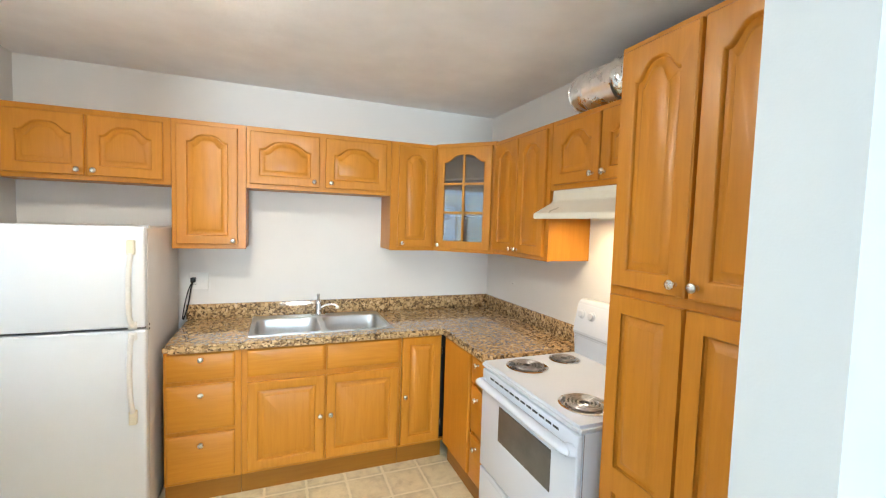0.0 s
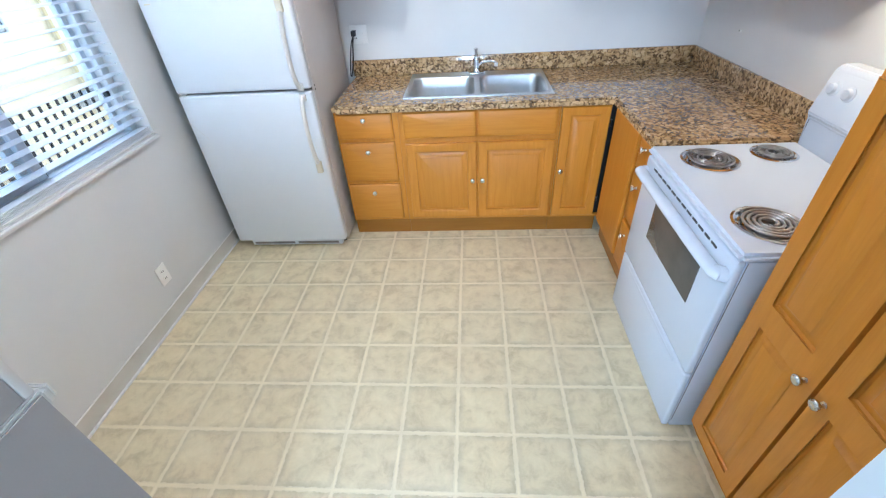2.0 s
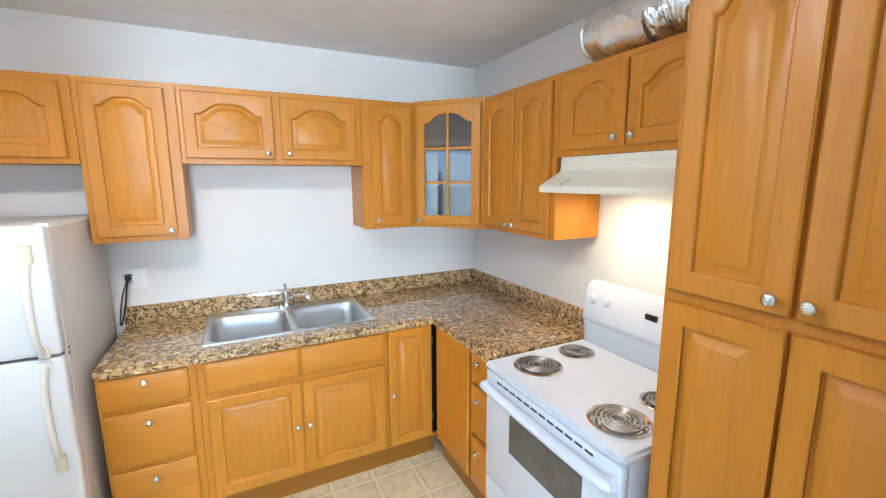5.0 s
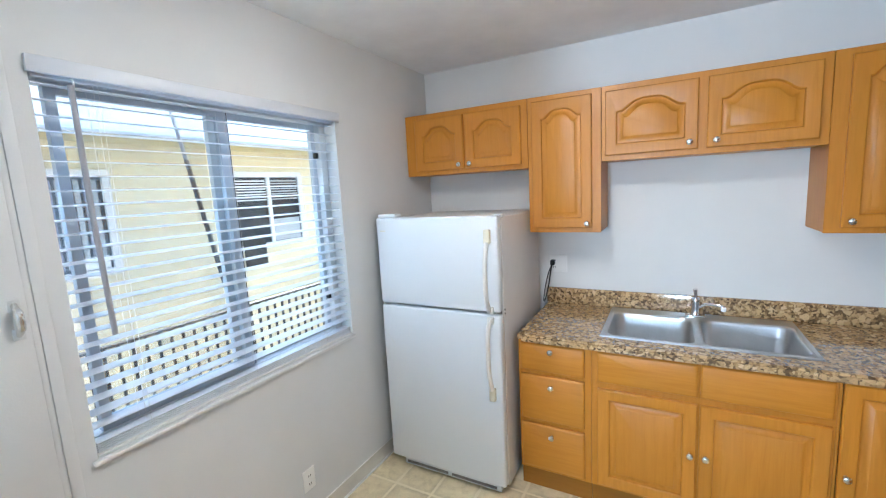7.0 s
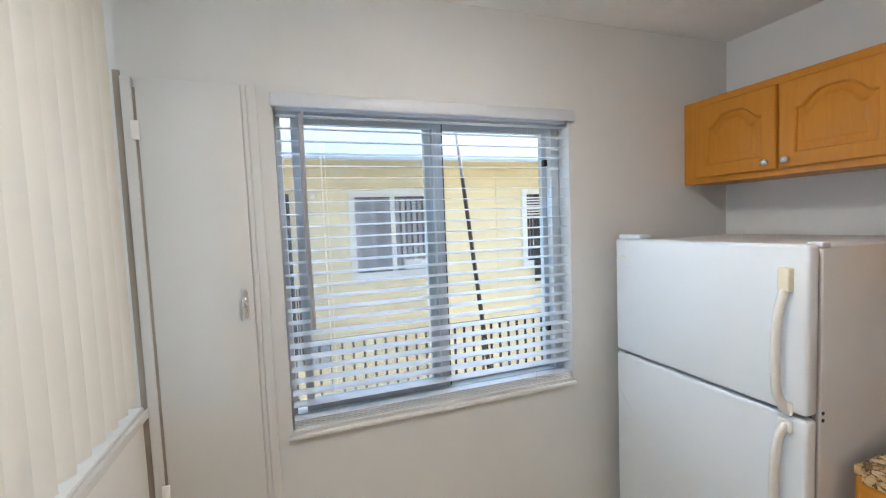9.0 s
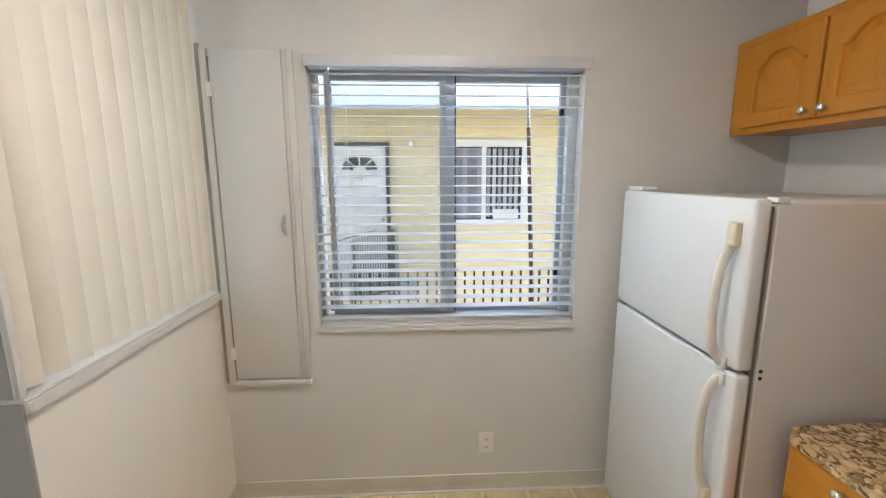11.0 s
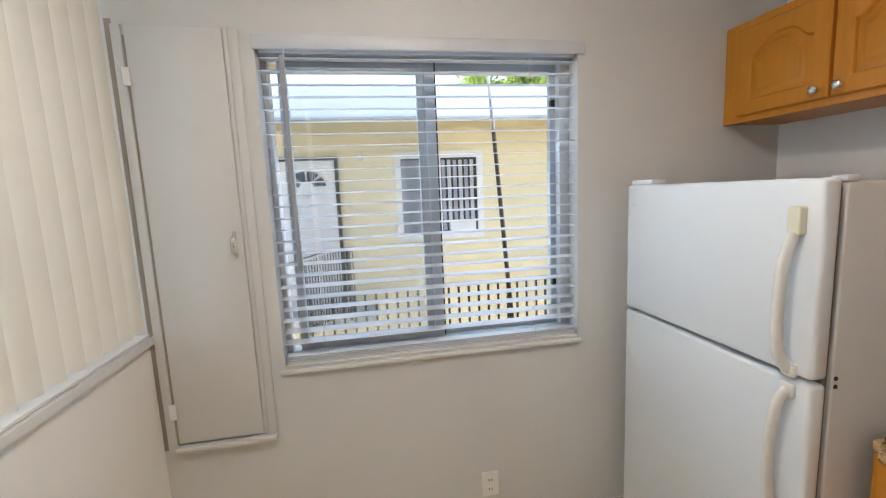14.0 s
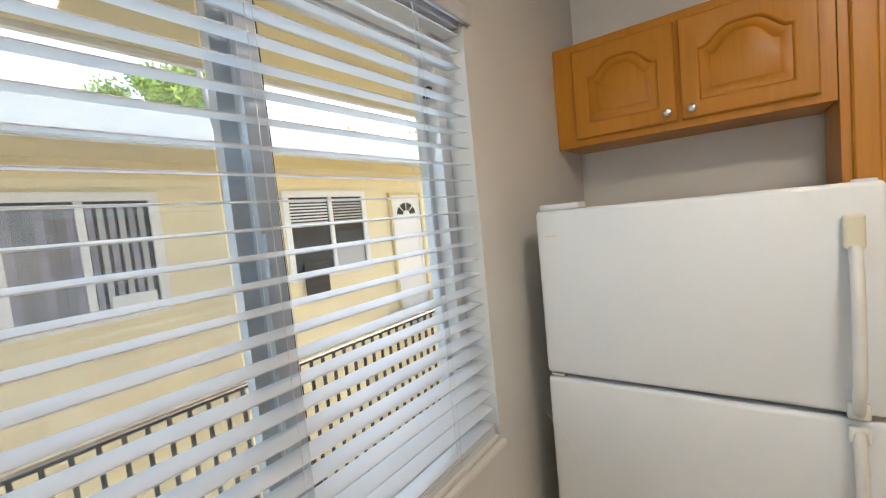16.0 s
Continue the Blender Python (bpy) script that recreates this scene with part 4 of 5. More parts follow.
fridge_handle(fz, 1.432, 1.076)
fridge_handle(fd, 0.645, 1.022)
part("hinge_cover", box_bm((0.012, 0.010, 1.568), (0.135, 0.075, 1.586), 0.006, 3), FRIDGE, fr, "white hinge cover")
part("hinge_cover", box_bm((0.716, 0.062, 1.556), (0.756, 0.100, 1.572), 0.004, 2), FRIDGE, fr)
part("hinge", box_bm((0.010, 0.004, 1.0515), (0.055, 0.06, 1.0605), 0.002), NICKEL, fr, "steel middle hinge")
for z in (1.040, 1.062):
    part("screw", lathe([(0.006, 0), (0.006, 0.002), (0.002, 0.003)], 10), BLACK, fr, "", pose(FW - 0.003, 0.079, z, 0, 90, 0))
part("grille", box_bm((0.08, 0.02, 0.018), (0.72, 0.06, 0.060), 0.003), FRIDGE, fr, "white base grille")
for k in range(2):
    part("grille_slot", box_bm((0.10 + 0.31 * k, 0.016, 0.030), (0.385 + 0.31 * k, 0.0199, 0.046), 0.001, 1), RUBBER, fr)
for x in (0.05, FW - 0.05):
    for y in (0.10, 0.70):
        part("foot", lathe([(0.018, 0), (0.018, 0.012), (0.010, 0.016), (0.010, 0.036)], 14), BLACK, fr, "", pose(x, y, 0))
part("badge", box_bm((0.030, -0.0012, 1.488), (0.064, 0.0005, 1.494), 0.0003, 1), CREAM, fz, "small worn badge")
part("scratch", box_bm((-0.001, -0.0008, 0), (0.001, 0.0005, 0.16), 0.0002, 1), TRIM, fd, "long pale scratch", pose(0.085, 0, 0.80, 0, -38, 0))

# ---- stove ----
st = thing("stove", pose(1.748, 3.245, 0, 0, 0, -90), "white electric coil stove with a glazed oven door", "stove")
SWD = 0.770                                        # local x runs towards the pantry, y to the wall
part("body", box_bm((0.004, 0.030, 0.006), (SWD - 0.004, 0.690, 0.872), 0.004), ENAMEL, st)
bm = bmesh.new()
quad_box(bm, (-0.004, -0.004, 0.873), (SWD + 0.004, 0.600, 0.906))
bmesh.ops.bevel(bm, geom=bm.edges[:], offset=0.012, segments=4, affect="EDGES", clamp_overlap=True)
part("cooktop", bm, ENAMEL, st)
od = part("oven_door", box_bm((0.006, 0.0, 0.345), (SWD - 0.006, 0.029, 0.868), 0.008, 3), ENAMEL, st)
part("oven_window", box_bm((0.195, -0.003, 0.563), (0.615, 0.001, 0.738), 0.006, 3), OVENGLASS, od, "dark oven window")
for k in range(12):
    a = 0.095 + k * 0.0475
    part("vent_slot", box_bm((a, -0.0015, 0.838), (a + 0.037, 0.001, 0.848), 0.001, 1), BLACK, od)
hb = [(0.026, 0.004, 0.806), (0.038, -0.020, 0.808), (0.07, -0.033, 0.810), (SWD / 2, -0.036, 0.811), (SWD - 0.07, -0.033, 0.810), (SWD - 0.038, -0.020, 0.808), (SWD - 0.026, 0.004, 0.806)]
part("door_handle", tube(bend(hb, 6), 0.025, 16, 0.72), ENAMEL, od, "white full-width handle")
part("drawer", box_bm((0.006, 0.002, 0.004), (SWD - 0.006, 0.029, 0.335), 0.008, 3), ENAMEL, st, "white storage drawer")
part("drawer_groove", box_bm((0.10, 0.0, 0.300), (SWD - 0.10, 0.003, 0.312), 0.001, 1), ENAMEL, st)
part("side_gap", box_bm((SWD - 0.0055, 0.0292, 0.05), (SWD - 0.0035, 0.0312, 0.868), 0), RUBBER, st)
bm = bmesh.new()
prof = [(0.600, 0.873), (0.602, 1.010), (0.580, 1.032), (0.610, 1.196), (0.632, 1.216), (0.690, 1.216), (0.692, 0.873)]
rows = [[bm.verts.new((x, y, z)) for y, z in prof] for x in (0.0, SWD)]
for k in range(len(prof)):
    bm.faces.new((rows[0][k], rows[0][(k + 1) % len(prof)], rows[1][(k + 1) % len(prof)], rows[1][k]))
bm.faces.new(rows[0])
bm.faces.new(rows[1])
bmesh.ops.bevel(bm, geom=bm.edges[:], offset=0.006, segments=3, affect="EDGES", clamp_overlap=True)
bg = part("backguard", bm, ENAMEL, st, "white control panel standing at the wall")
for x in (0.055, 0.135, 0.600, 0.690):
    kb = part("control_knob", lathe([(0.027, 0), (0.027, 0.004), (0.021, 0.007), (0.020, 0.015), (0.017, 0.018), (0.004, 0.019)], 24), ENAMEL, bg, "white control knob", pose(x, 0.600, 1.138, 82, 0, 0))
part("clock_window", box_bm((0.356, 0.592, 1.122), (0.414, 0.606, 1.148), 0.002), BLACK, bg, "small dark clock window")
for x, y, r in ((0.158, 0.176, 0.105), (0.118, 0.440, 0.082), (0.622, 0.150, 0.105), (0.615, 0.390, 0.082)):
    bn = part("burner", lathe([(r, 0), (r + 0.002, 0.004), (r - 0.006, 0.0065), (r - 0.014, 0.003), (r - 0.03, -0.006), (0.02, -0.010)], 36), CHROME, st, "chrome drip pan", pose(x, y, 0.9065))
    turns, steps = (4.6 if r > 0.09 else 3.6), 110
    pts = []
    for k in range(steps + 1):
        u = k / steps
        rr = 0.018 + (r - 0.034) * u
        a = 2 * math.pi * turns * u
        pts.append((rr * math.cos(a), rr * math.sin(a), 0.010))
    part("coil", tube(pts, 0.0048, 6, 0.8), COIL, bn, "dark heating coil")
    for k in range(3):
        a = 2 * math.pi * k / 3 + 0.4
        part("bracket", tube([(0, 0, 0.002), ((r - 0.012) * math.cos(a), (r - 0.012) * math.sin(a), 0.004)], 0.0025, 5), CHROME, bn)
for x in (0.05, SWD - 0.05):
    for y in (0.08, 0.62):
        part("foot", lathe([(0.015, 0), (0.015, 0.03)], 12), BLACK, st, "", pose(x, y, 0))

# ---- hood ----
hood = thing("range_hood", pose(2.036, 3.258, 1.671, 0, 0, -90), "almond range hood with its lamp on, over the stove", "range hood")
HW = 0.790
bm = bmesh.new()
prof = [(0.0, 0.0), (0.0, 0.028), (0.110, 0.088), (0.122, 0.100), (0.126, 0.160), (0.426, 0.160), (0.426, 0.0), (0.412, 0.0), (0.412, 0.020), (0.012, 0.020), (0.012, 0.0)]
rows = [[bm.verts.new((x, y, z)) for y, z in prof] for x in (0.0, HW)]
for k in range(len(prof)):
    bm.faces.new((rows[0][k], rows[0][(k + 1) % len(prof)], rows[1][(k + 1) % len(prof)], rows[1][k]))
bm.faces.new(rows[0])
bm.faces.new(rows[1])
long_edges = [ed for ed in bm.edges if abs(ed.verts[0].co.x - ed.verts[1].co.x) > 0.5]
bmesh.ops.bevel(bm, geom=long_edges, offset=0.003, segments=2, affect="EDGES", clamp_overlap=True)
part("shell", bm, ALMOND, hood, "", None, 12)
part("filter", box_bm((0.34, 0.06, 0.012), (0.66, 0.36, 0.0195), 0.002), STEEL, hood, "mesh grease filter")
part("control_strip", box_bm((0.36, 0.1225, 0.118), (0.66, 0.1255, 0.134), 0.003), ALMOND, hood)

# ---- duct over the cabinets ----
duct = thing("vent_duct", pose(2.30, 2.95, UT), "shiny galvanised vent duct elbow lying on the cabinets", "vent duct")
DR = 0.104
bm = bmesh.new()
path = [(0.160, 0.255, 0.160), (0.130, 0.255, 0.160)]
for k in range(13):
    a = radians(90 * k / 12)
    path.append((0.10 - 0.165 * math.sin(a), 0.085 + 0.17 * math.cos(a), 0.156 - 0.0035 * k))
path += [(-0.066, 0.02, 0.112), (-0.066, -0.11, 0.110)]
sweep(bm, path, DR, 30)
elbow = part("elbow", bm, FOIL, duct, "smooth jointed elbow", None, 12)
for k in (5, 10, 14):
    a, b = Vector(path[k]), (Vector(path[k + 1]) - Vector(path[k - 1])).normalized() * 0.004
    part("seam", tube([a - b, a - b * 0.4, a + b * 0.4, a + b], [DR + 0.0005, DR + 0.004, DR + 0.004, DR + 0.0005], 30), FOIL, elbow)
pts, rad = [], []
for k in range(90):
    u = k / 89
    pts.append((-0.066 + 0.02 * u, -0.105 - 0.38 * u, 0.112 + 0.012 * math.sin(u * 7)))
    rad.append(DR - 0.006 + 0.003 * math.sin(k * 0.85) + 0.005 * math.sin(k * 0.24 + 1) + 0.002 * math.sin(k * 0.4))
hose = tube(pts, rad, 48)
rng = random.Random(4)
for v in hose.verts:
    v.co += Vector((rng.uniform(-1, 1), rng.uniform(-1, 1), rng.uniform(-1, 1))) * 0.0034
part("hose", hose, FOIL, duct, "crinkled foil hose", None, 60)

# ---- sockets, cord, small things ----


def socket(name, m, label, plates=1):
    s = thing(name, m, label, "socket")
    w = 0.076 if plates == 1 else 0.116
    part("cover_plate", box_bm((-w / 2, -0.008, -0.0575), (w / 2, -0.0005, 0.0575), 0.003, 3), OUTLET, s)
    for z in (-0.022, 0.022):
        x = 0 if plates == 1 else -0.024
        face_ = part("receptacle", lathe([(0.0165, 0), (0.0165, 0.0015), (0.014, 0.0025)], 20), OUTLET, s, "", pose(x, -0.008, z, 90, 0, 0))
        for dx in (-0.006, 0.006):
            part("slot", box_bm((dx - 0.0017, -0.005, 0.0022), (dx + 0.0017, 0.005, 0.0032), 0), BLACK, face_)
    if plates == 2:
        part("toggle", box_bm((0.018, -0.012, -0.006), (0.028, -0.004, 0.010), 0.002), OUTLET, s)
    return s


socket("wall_socket", pose(XW, 3.157, 0.272, 0, 0, 90), "white double wall socket low on the window wall")
socket("wall_socket", pose(0.222, YB, 1.180, 0, 0, 0), "white wall socket with a plug in it behind the fridge", 2)
cord = thing("power_cord", pose(0.190, YB - 0.012, 1.190), "black power cord plugged in behind the fridge", "power cord")
part("plug", box_bm((-0.014, -0.034, -0.016), (0.014, 0.004, 0.018), 0.005, 3), BLACK, cord)
part("cable", tube(bend([(0, -0.028, -0.012), (-0.010, -0.036, -0.06), (-0.022, -0.036, -0.14), (-0.040, -0.034, -0.22), (-0.056, -0.034, -0.268)]), 0.0045, 8), BLACK, cord)
part("cable", tube(bend([(-0.004, -0.020, -0.010), (-0.030, -0.024, -0.08), (-0.050, -0.034, -0.18), (-0.060, -0.04, -0.262)]), 0.0035, 8), BLACK, cord)
hook = thing("wall_hook", pose(XR, 4.133, 1.174, 0, 0, -90), "tiny dark screw in the white wall over the worktop", "screw")
part("anchor", lathe([(0.007, 0), (0.007, 0.003), (0.003, 0.005)], 12), OUTLET, hook, "", pose(0, -0.0005, 0, 90, 0, 0))
part("screw", lathe([(0.003, 0.005), (0.003, 0.010)], 8), BLACK, hook, "", pose(0, -0.0005, 0, 90, 0, 0))

# ---- outside: walkway, rail, eave ----
bm = bmesh.new()
quad_box(bm, (-400, -400, -3.0), (400, 400, -2.8))
structure("ground", bm, CONCRETE, "grey concrete court below, reaching far off")
bm = bmesh.new()
quad_box(bm, (-2.12, -9, -0.22), (XW - T - 0.001, 16, -0.04))
structure("pavement_walkway", bm, CONCRETE, "raised concrete walkway outside the window")
bm = bmesh.new()
quad_box(bm, (-2.36, -9, 2.50), (XW - T - 0.001, 16, 2.56))
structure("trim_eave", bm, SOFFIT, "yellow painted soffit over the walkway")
bm = bmesh.new()
quad_box(bm, (-2.40, -9, 2.47), (-2.361, 16, 2.74))
structure("trim_eave_board", bm, OUTWHITE, "white eave board")
wall_boxes("wall_outer_north", [((XW - T, YB + T + 0.001, -2.8), (XW, 16, 2.5))], "yellow outside wall", YELLOW)
wall_boxes("wall_outer_south", [((XW - T, -9, -2.8), (XW, LY - T - 0.001, 2.5))], "yellow outside wall", YELLOW)


def railing(name, m, length, height, step, mat, label, posts=1.6, slope=0.0):
    r = thing(name, m, label, "railing")
    part("top_rail", box_bm((-0.020, 0, height - 0.016), (0.020, length, height), 0.004), mat, r, "", pose(0, 0, 0, math.degrees(math.atan(slope))))
    part("bottom_rail", box_bm((-0.014, 0, 0.09), (0.014, length, 0.115), 0.003), mat, r, "", pose(0, 0, 0, math.degrees(math.atan(slope))))
    bar = mesh_of("baluster", box_bm((-0.007, -0.007, 0.115), (0.007, 0.007, height - 0.016), 0), mat)
    k = 0
    while k * step < length:
        part("baluster", bar, mat, r, "", pose(0, k * step + 0.02, slope * (k * step + 0.02)))
        k += 1
    post = mesh_of("post", box_bm((-0.02, -0.02, 0), (0.02, 0.02, height - 0.03), 0.002), mat)
    k = 0
    while k * posts <= length:
        part("post", post, mat, r, "", pose(0, min(max(k * posts, 0.02), length - 0.02), slope * min(max(k * posts, 0.02), length - 0.02)))
        k += 1
    return r


railing("walkway_railing", pose(-2.0, 0.6, -0.04), 11.0, 0.955, 0.075, IRON, "dark iron railing along the walkway", 4.4)
pole = thing("leaning_pole", pose(-1.66, 3.662, -0.04), "dark pole, lighter where the sun reaches its top, leaning on the railing", "pole")
part("shaft", tube([(0.0, 0, 0.0), (-0.76, 0.088, 2.08)], 0.017, 10), POLE, pole)
# sunlit upper part of the pole, its brightness put into the grey
part("tip", tube([(-0.762, 0.0882, 2.085), (-1.04, 0.120, 2.85)], 0.015, 10), WAND, pole, "upper end coloured lighter for the sun on it")

# ---- the house across the court ----
NX = -5.39
house = thing("apartment_building", pose(NX, 4, -2.8), "yellow two-storey apartment building with a flat white roof edge", "apartment building")
NY0, NY1 = -10.0, 22.0
O = Vector((NX, 4, -2.8))


def hpart(name, lo, hi, mat, parent=None, label="", bev=0.0):
    return part(name, box_bm(Vector(lo) - O, Vector(hi) - O, bev, 1), mat, parent or house, label)


hpart("wall", (NX - 6, NY0, -2.8), (NX, NY1, 2.62), YELLOW)
board = mesh_of("siding_board", box_bm((0.0, 0, 0), (0.010, 4.877, 0.288), 0.003, 1), YELLOW)
for j in range(-7, 10):
    for k in range(5):
        part("siding_board", board, YELLOW, house, "", pose(0.0, -8.2 + 4.88 * k, 2.72 + j * 0.29))
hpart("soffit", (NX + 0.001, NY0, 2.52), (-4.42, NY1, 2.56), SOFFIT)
hpart("fascia", (-4.419, NY0, 2.49), (-4.37, NY1, 2.88), FASCIA)
hpart("roof", (NX - 6.2, NY0, 2.63), (-4.42, NY1, 2.86), FASCIA)
hpart("gutter_lip", (-4.3695, NY0, 2.49), (-4.352, NY1, 2.525), CONCRETE, None, "grey drip edge along the roof", 0.006)
for a, b in ((0.4, 2.75), (7.9, 9.6)):
    hpart("landing", (NX + 0.012, a, -0.20), (-4.80, b, -0.02), CONCRETE)


def far_window(y0, y1, z0, z1, split, vanes, dark_side=False):
    w = hpart("window", (NX + 0.011, y0 + 0.09, z0 + 0.09), (NX + 0.014, y1 - 0.09, z1 - 0.09), SHADEGLASS)
    f = 0.095
    for lo, hi in (((y0, z0), (y1, z0 + f)), ((y0, z1 - f), (y1, z1)), ((y0, z0 + f), (y0 + f, z1 - f)), ((y1 - f, z0 + f), (y1, z1 - f)), ((split - 0.035, z0 + f), (split + 0.035, z1 - f))):
        hpart("frame", (NX + 0.0105, lo[0], lo[1]), (NX + 0.05, hi[0], hi[1]), OUTWHITE, w, "", 0.004)
    return w


w = far_window(3.14, 4.49, 0.866, 2.19, 3.80, True)
for k in range(7):
    y = 3.24 + k * 0.076
    hpart("curtain_fold", (NX + 0.0145, y, 0.98), (NX + 0.017 + 0.004 * (k % 3), y + 0.074, 2.07), CURTAIN if k % 3 else FOLD, w)
for k in range(6):
    y = 3.85 + k * 0.088
    hpart("vane", (NX + 0.0145, y, 1.00), (NX + 0.018, y + 0.055, 2.06), CURTAIN2 if k % 2 else FOLD, w)
hpart("sill_item", (NX + 0.0145, 3.96, 0.97), (NX + 0.03, 4.36, 1.12), OUTWHITE, w, "pale things on the sill")
w = far_window(6.03, 7.62, 0.866, 2.19, 6.86, False)
for k in range(8):
    hpart("louvre", (NX + 0.015, 6.14, 1.70 + 0.046 * k), (NX + 0.030, 6.80, 1.722 + 0.046 * k), OUTWHITE, w)
    hpart("louvre", (NX + 0.015, 6.92, 1.70 + 0.046 * k), (NX + 0.030, 7.50, 1.722 + 0.046 * k), CURTAIN2, w)
hpart("lower_pane", (NX + 0.015, 6.92, 0.97), (NX + 0.022, 7.50, 1.36), CURTAIN2, w)
hpart("hanging_cloth", (NX + 0.051, 6.24, 0.60), (NX + 0.07, 6.66, 1.12), BLACK, w, "dark cloth hung out of the window")


def far_door(y0, y1, number):
    zt = 2.10
    d = hpart("door", (NX + 0.011, y0 + 0.05, -0.02), (NX + 0.045, y1 - 0.05, zt), OUTWHITE, None, "white entrance door with a fan light")
    for lo, hi in (((y0, -0.02), (y0 + 0.05, zt + 0.05)), ((y1 - 0.05, -0.02), (y1, zt + 0.05)), ((y0 + 0.05, zt), (y1 - 0.05, zt + 0.05))):
        hpart("door_frame", (NX + 0.0105, lo[0], lo[1]), (NX + 0.07, hi[0], hi[1]), IRON if number else SOFFIT, d)
    ymid, r = (y0 + y1) / 2, 0.27
    for k in range(4):
        a0, a1 = radians(45 * k + 4), radians(45 * k + 41)
        bm = bmesh.new()
        ring = []
        for rr, aa in ((0.10, (a0, a1)), (r, (a1, a0))):
            for s in range(6):
                a = aa[0] + (aa[1] - aa[0]) * s / 5
                ring.append((ymid + rr * math.cos(a), 1.73 + rr * 0.85 * math.sin(a)))
        lo = [bm.verts.new(Vector((NX + 0.0455, y, z)) - O) for y, z in ring]
        hi = [bm.verts.new(Vector((NX + 0.049, y, z)) - O) for y, z in ring]
        bm.faces.new(lo)
        bm.faces.new(hi)
        for s in range(len(ring)):
            bm.faces.new((lo[s], lo[(s + 1) % len(ring)], hi[(s + 1) % len(ring)], hi[s]))
        part("pane", bm, SHADEGLASS, d)
    hpart("handle", (NX + 0.046, y1 - 0.14, 0.95), (NX + 0.09, y1 - 0.09, 1.02), NICKEL, d, "", 0.01)
    if number:
        cu = bpy.data.curves.new("number", "FONT")
        cu.body, cu.size, cu.extrude = number, 0.14, 0.003
        tmp = bpy.data.objects.new("number", cu)
        me = bpy.data.meshes.new_from_object(tmp)
        bpy.data.objects.remove(tmp)
        me.materials.clear()
        me.materials.append(FOLD)
        part("number", me, FOLD, d, "grey door number 10", pose(0.0495, ymid - 4 - 0.09, 2.8 + 1.58, 90, 0, 90))
    return d


far_door(1.43, 2.33, "10")
far_door(8.20, 9.12, "")
wl = thing("wall_lamp", pose(NX + 0.010, 2.66, 2.16), "small white globe lamp on the yellow wall", "wall lamp")
part("bracket", box_bm((0.001, -0.03, -0.03), (0.05, 0.03, 0.05), 0.006, 2), OUTWHITE, wl)
part("globe", lathe([(0.02, 0.0), (0.042, -0.025), (0.050, -0.055), (0.038, -0.085), (0.01, -0.10)], 18), OUTWHITE, wl, "", pose(0.06, 0, 0.02))
railing("landing_railing", pose(-4.778, 1.80, -0.27), 0.66, 1.02, 0.036, IRON, "dark sloping stair railing at the landing across the court", 0.6, 0.27)

# ---- trees beyond the roof ----


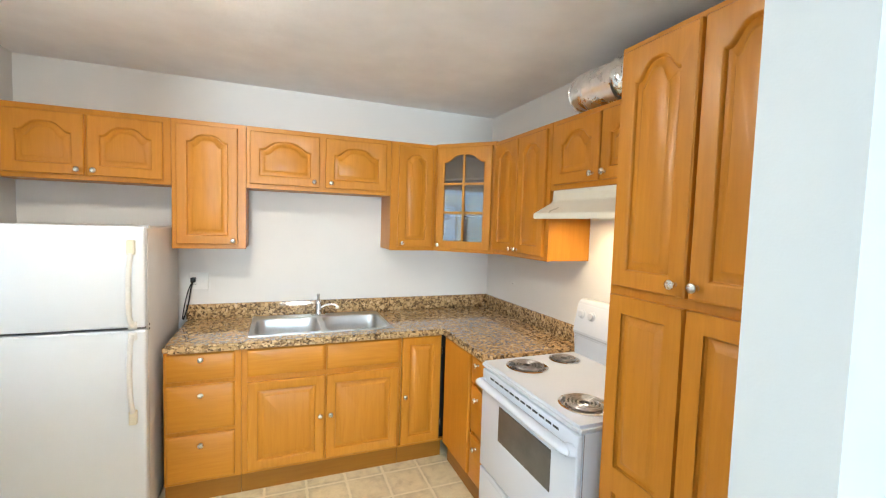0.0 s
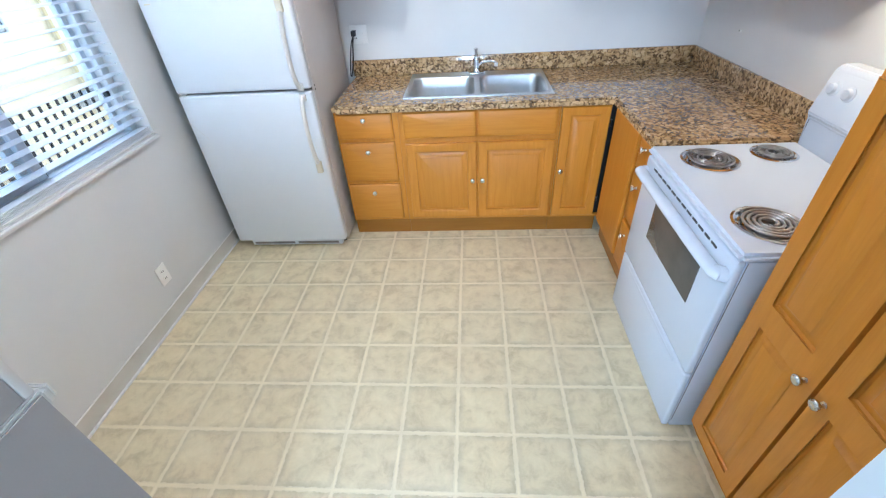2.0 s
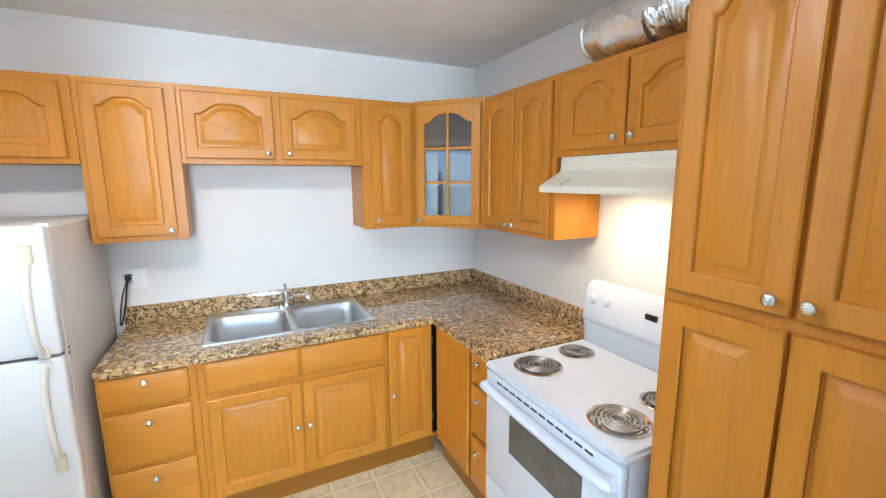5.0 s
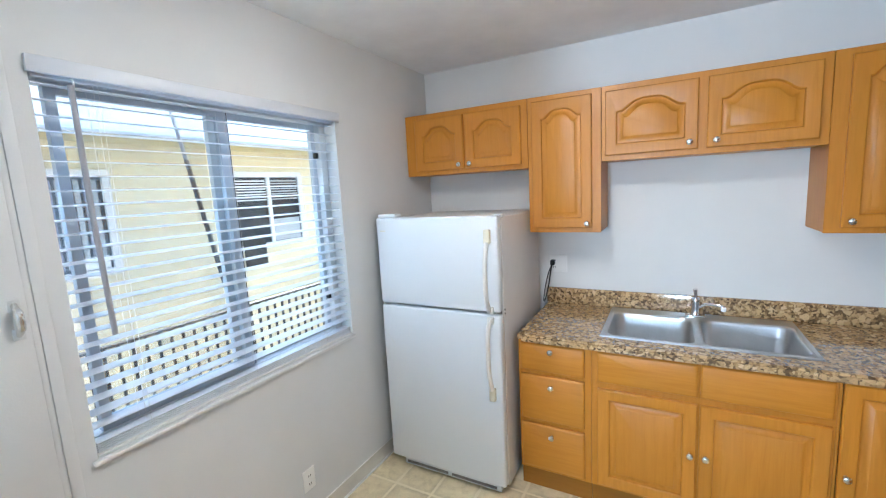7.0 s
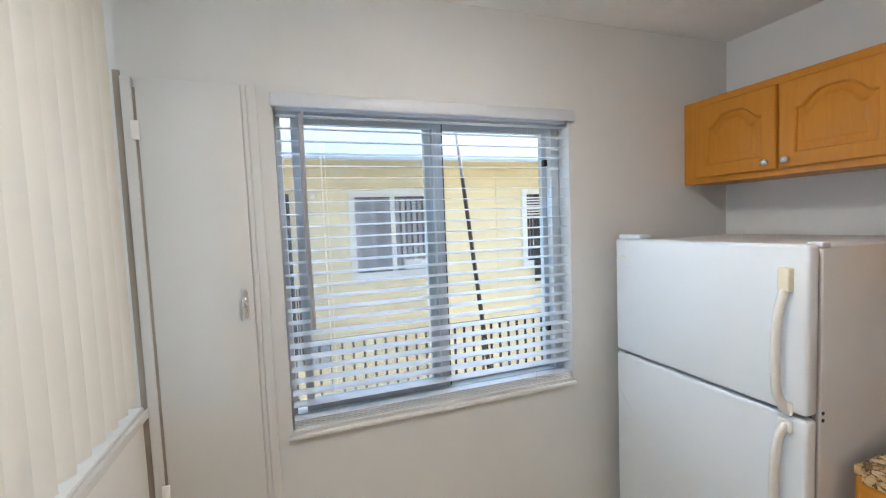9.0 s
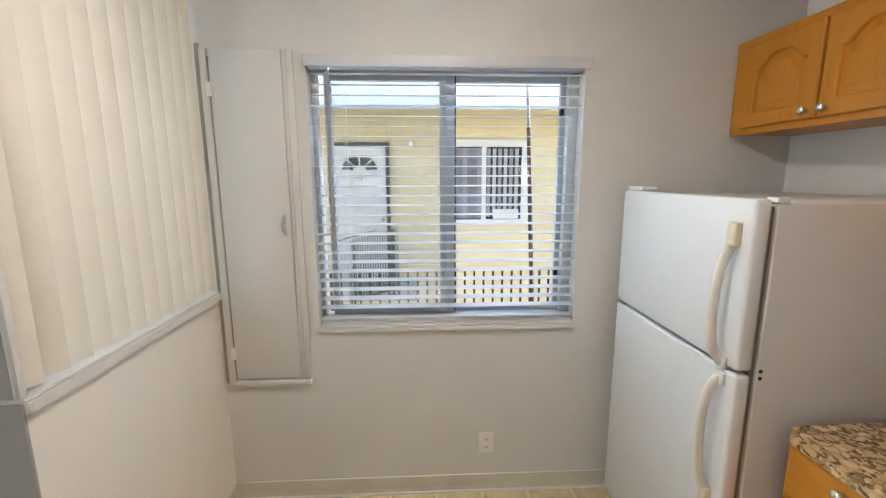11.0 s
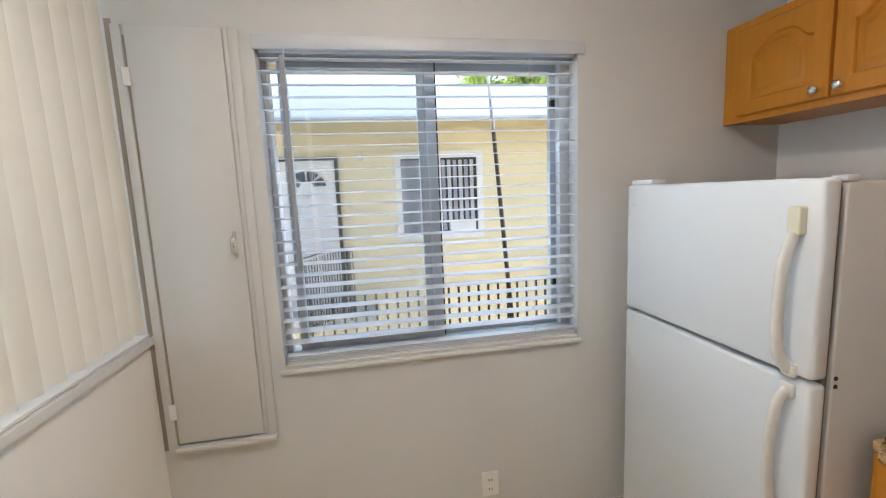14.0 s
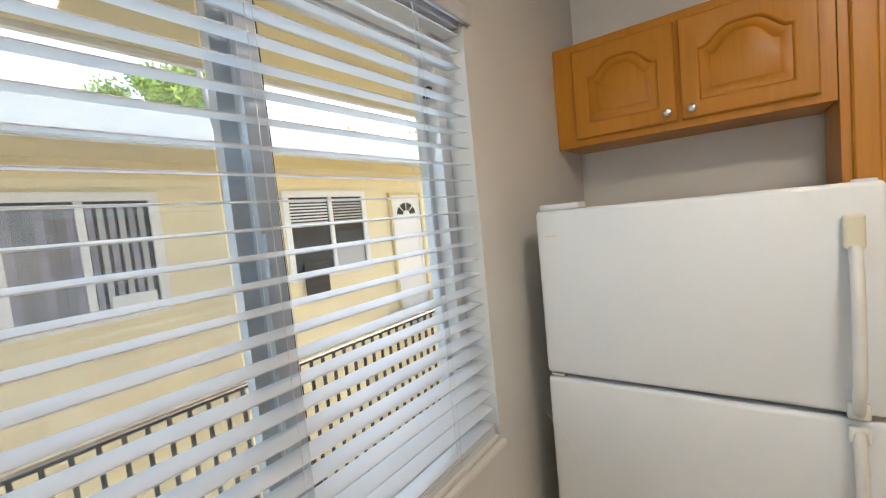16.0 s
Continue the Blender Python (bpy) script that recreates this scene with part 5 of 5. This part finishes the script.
def tree(x, y, z_crown, rx, rz, count, leafmat, label, seed):
    rng = random.Random(seed)
    tr = thing("tree", pose(x, y, -2.8), label, "tree")
    zc = z_crown + 2.8
    bm = bmesh.new()
    sweep(bm, bend([(0, 0, 0), (0.08, 0.05, zc * 0.4), (-0.05, 0.1, zc * 0.8), (0, 0, zc + rz * 0.5)], 4), [0.26 - 0.017 * k for k in range(13)], 10)
    for k in range(9):
        a = rng.uniform(0, 6.28)
        h = zc * rng.uniform(0.55, 0.95)
        e_ = Vector((math.cos(a) * rx * 0.75, math.sin(a) * rx * 0.75, h + rz * rng.uniform(0.2, 0.8)))
        sweep(bm, [(0, 0, h), e_ * 0.5 + Vector((0, 0, h * 0.5 + 0.1)), e_], [0.09, 0.05, 0.02], 6)
    part("trunk", bm, BARK, tr)
    vs, fs = [], []
    clumps = []
    while len(clumps) < 60:
        q = Vector((rng.uniform(-1, 1), rng.uniform(-1, 1), rng.uniform(-1, 1)))
        if q.length < 1:
            clumps.append((Vector((q.x * rx, q.y * rx, zc + q.z * rz)), rng.uniform(0.25, 0.55) * rx * 0.5))
    for k in range(count):
        c, s = clumps[rng.randrange(len(clumps))]
        p = c + Vector((rng.gauss(0, 1), rng.gauss(0, 1), rng.gauss(0, 0.8))) * s * 0.55
        u = Vector((rng.gauss(0, 1), rng.gauss(0, 1), rng.gauss(0, 1))).normalized()
        v = u.orthogonal().normalized()
        l = rng.uniform(0.045, 0.10)
        b = len(vs)
        vs += [p - u * l, p + v * l * 0.45, p + u * l, p - v * l * 0.45]
        fs.append((b, b + 1, b + 2, b + 3))
    me = bpy.data.meshes.new("crown")
    me.from_pydata([tuple(v) for v in vs], [], fs)
    me.materials.append(leafmat)
    part("crown", me, leafmat, tr)


tree(-13.5, 8.4, 4.8, 2.1, 2.2, 70000, LEAF, "leafy green tree standing behind the far roof", 3)
tree(-16.0, 19.0, 5.2, 3.6, 1.9, 3600, LEAFY, "sparse yellowing tree standing behind the far roof", 5)

# ---- floor tiles ----
P, X0T, Y0T = 0.2372, 0.188, 2.661
full = bmesh.new()
g, h = 0.0042, 0.0008
quad_box(full, (-P / 2 + g, -P / 2 + g, -0.001), (P / 2 - g, P / 2 - g, h))
top = [ed for ed in full.edges if all(v.co.z > 0 for v in ed.verts)]
bmesh.ops.bevel(full, geom=top, offset=0.0005, segments=1, affect="EDGES")
TILEM = mesh_of("tile", full, TILE)


def cut_tile(x0, x1, y0, y1, cxx, cyy):
    b = bmesh.new()
    quad_box(b, (x0 - cxx, y0 - cyy, -0.001), (x1 - cxx, y1 - cyy, h))
    return mesh_of("tile", b, TILE)


for i in range(-5, 9):
    for j in range(-5, 7):
        cxx, cyy = X0T + (i + 0.5) * P, Y0T + (j + 0.5) * P
        x0, x1, y0, y1 = cxx - P / 2 + g, cxx + P / 2 - g, cyy - P / 2 + g, cyy + P / 2 - g
        kx0, kx1, ky0, ky1 = max(x0, XW + 0.016), min(x1, 1.875), max(y0, 1.64), min(y1, 3.94)
        if kx1 - kx0 < 0.012 or ky1 - ky0 < 0.012 or (kx0 < 0.235 and ky1 < YD + 0.02) or (cxx > 1.55 and cyy < 1.82):
            continue
        if kx0 < 0.235 and ky0 < YD + 0.016:
            ky0 = YD + 0.016
        whole = abs(kx0 - x0) + abs(kx1 - x1) + abs(ky0 - y0) + abs(ky1 - y1) < 1e-6
        part("tile", TILEM if whole else cut_tile(kx0, kx1, ky0, ky1, cxx, cyy), TILE, floor, "", pose(cxx, cyy, 0))
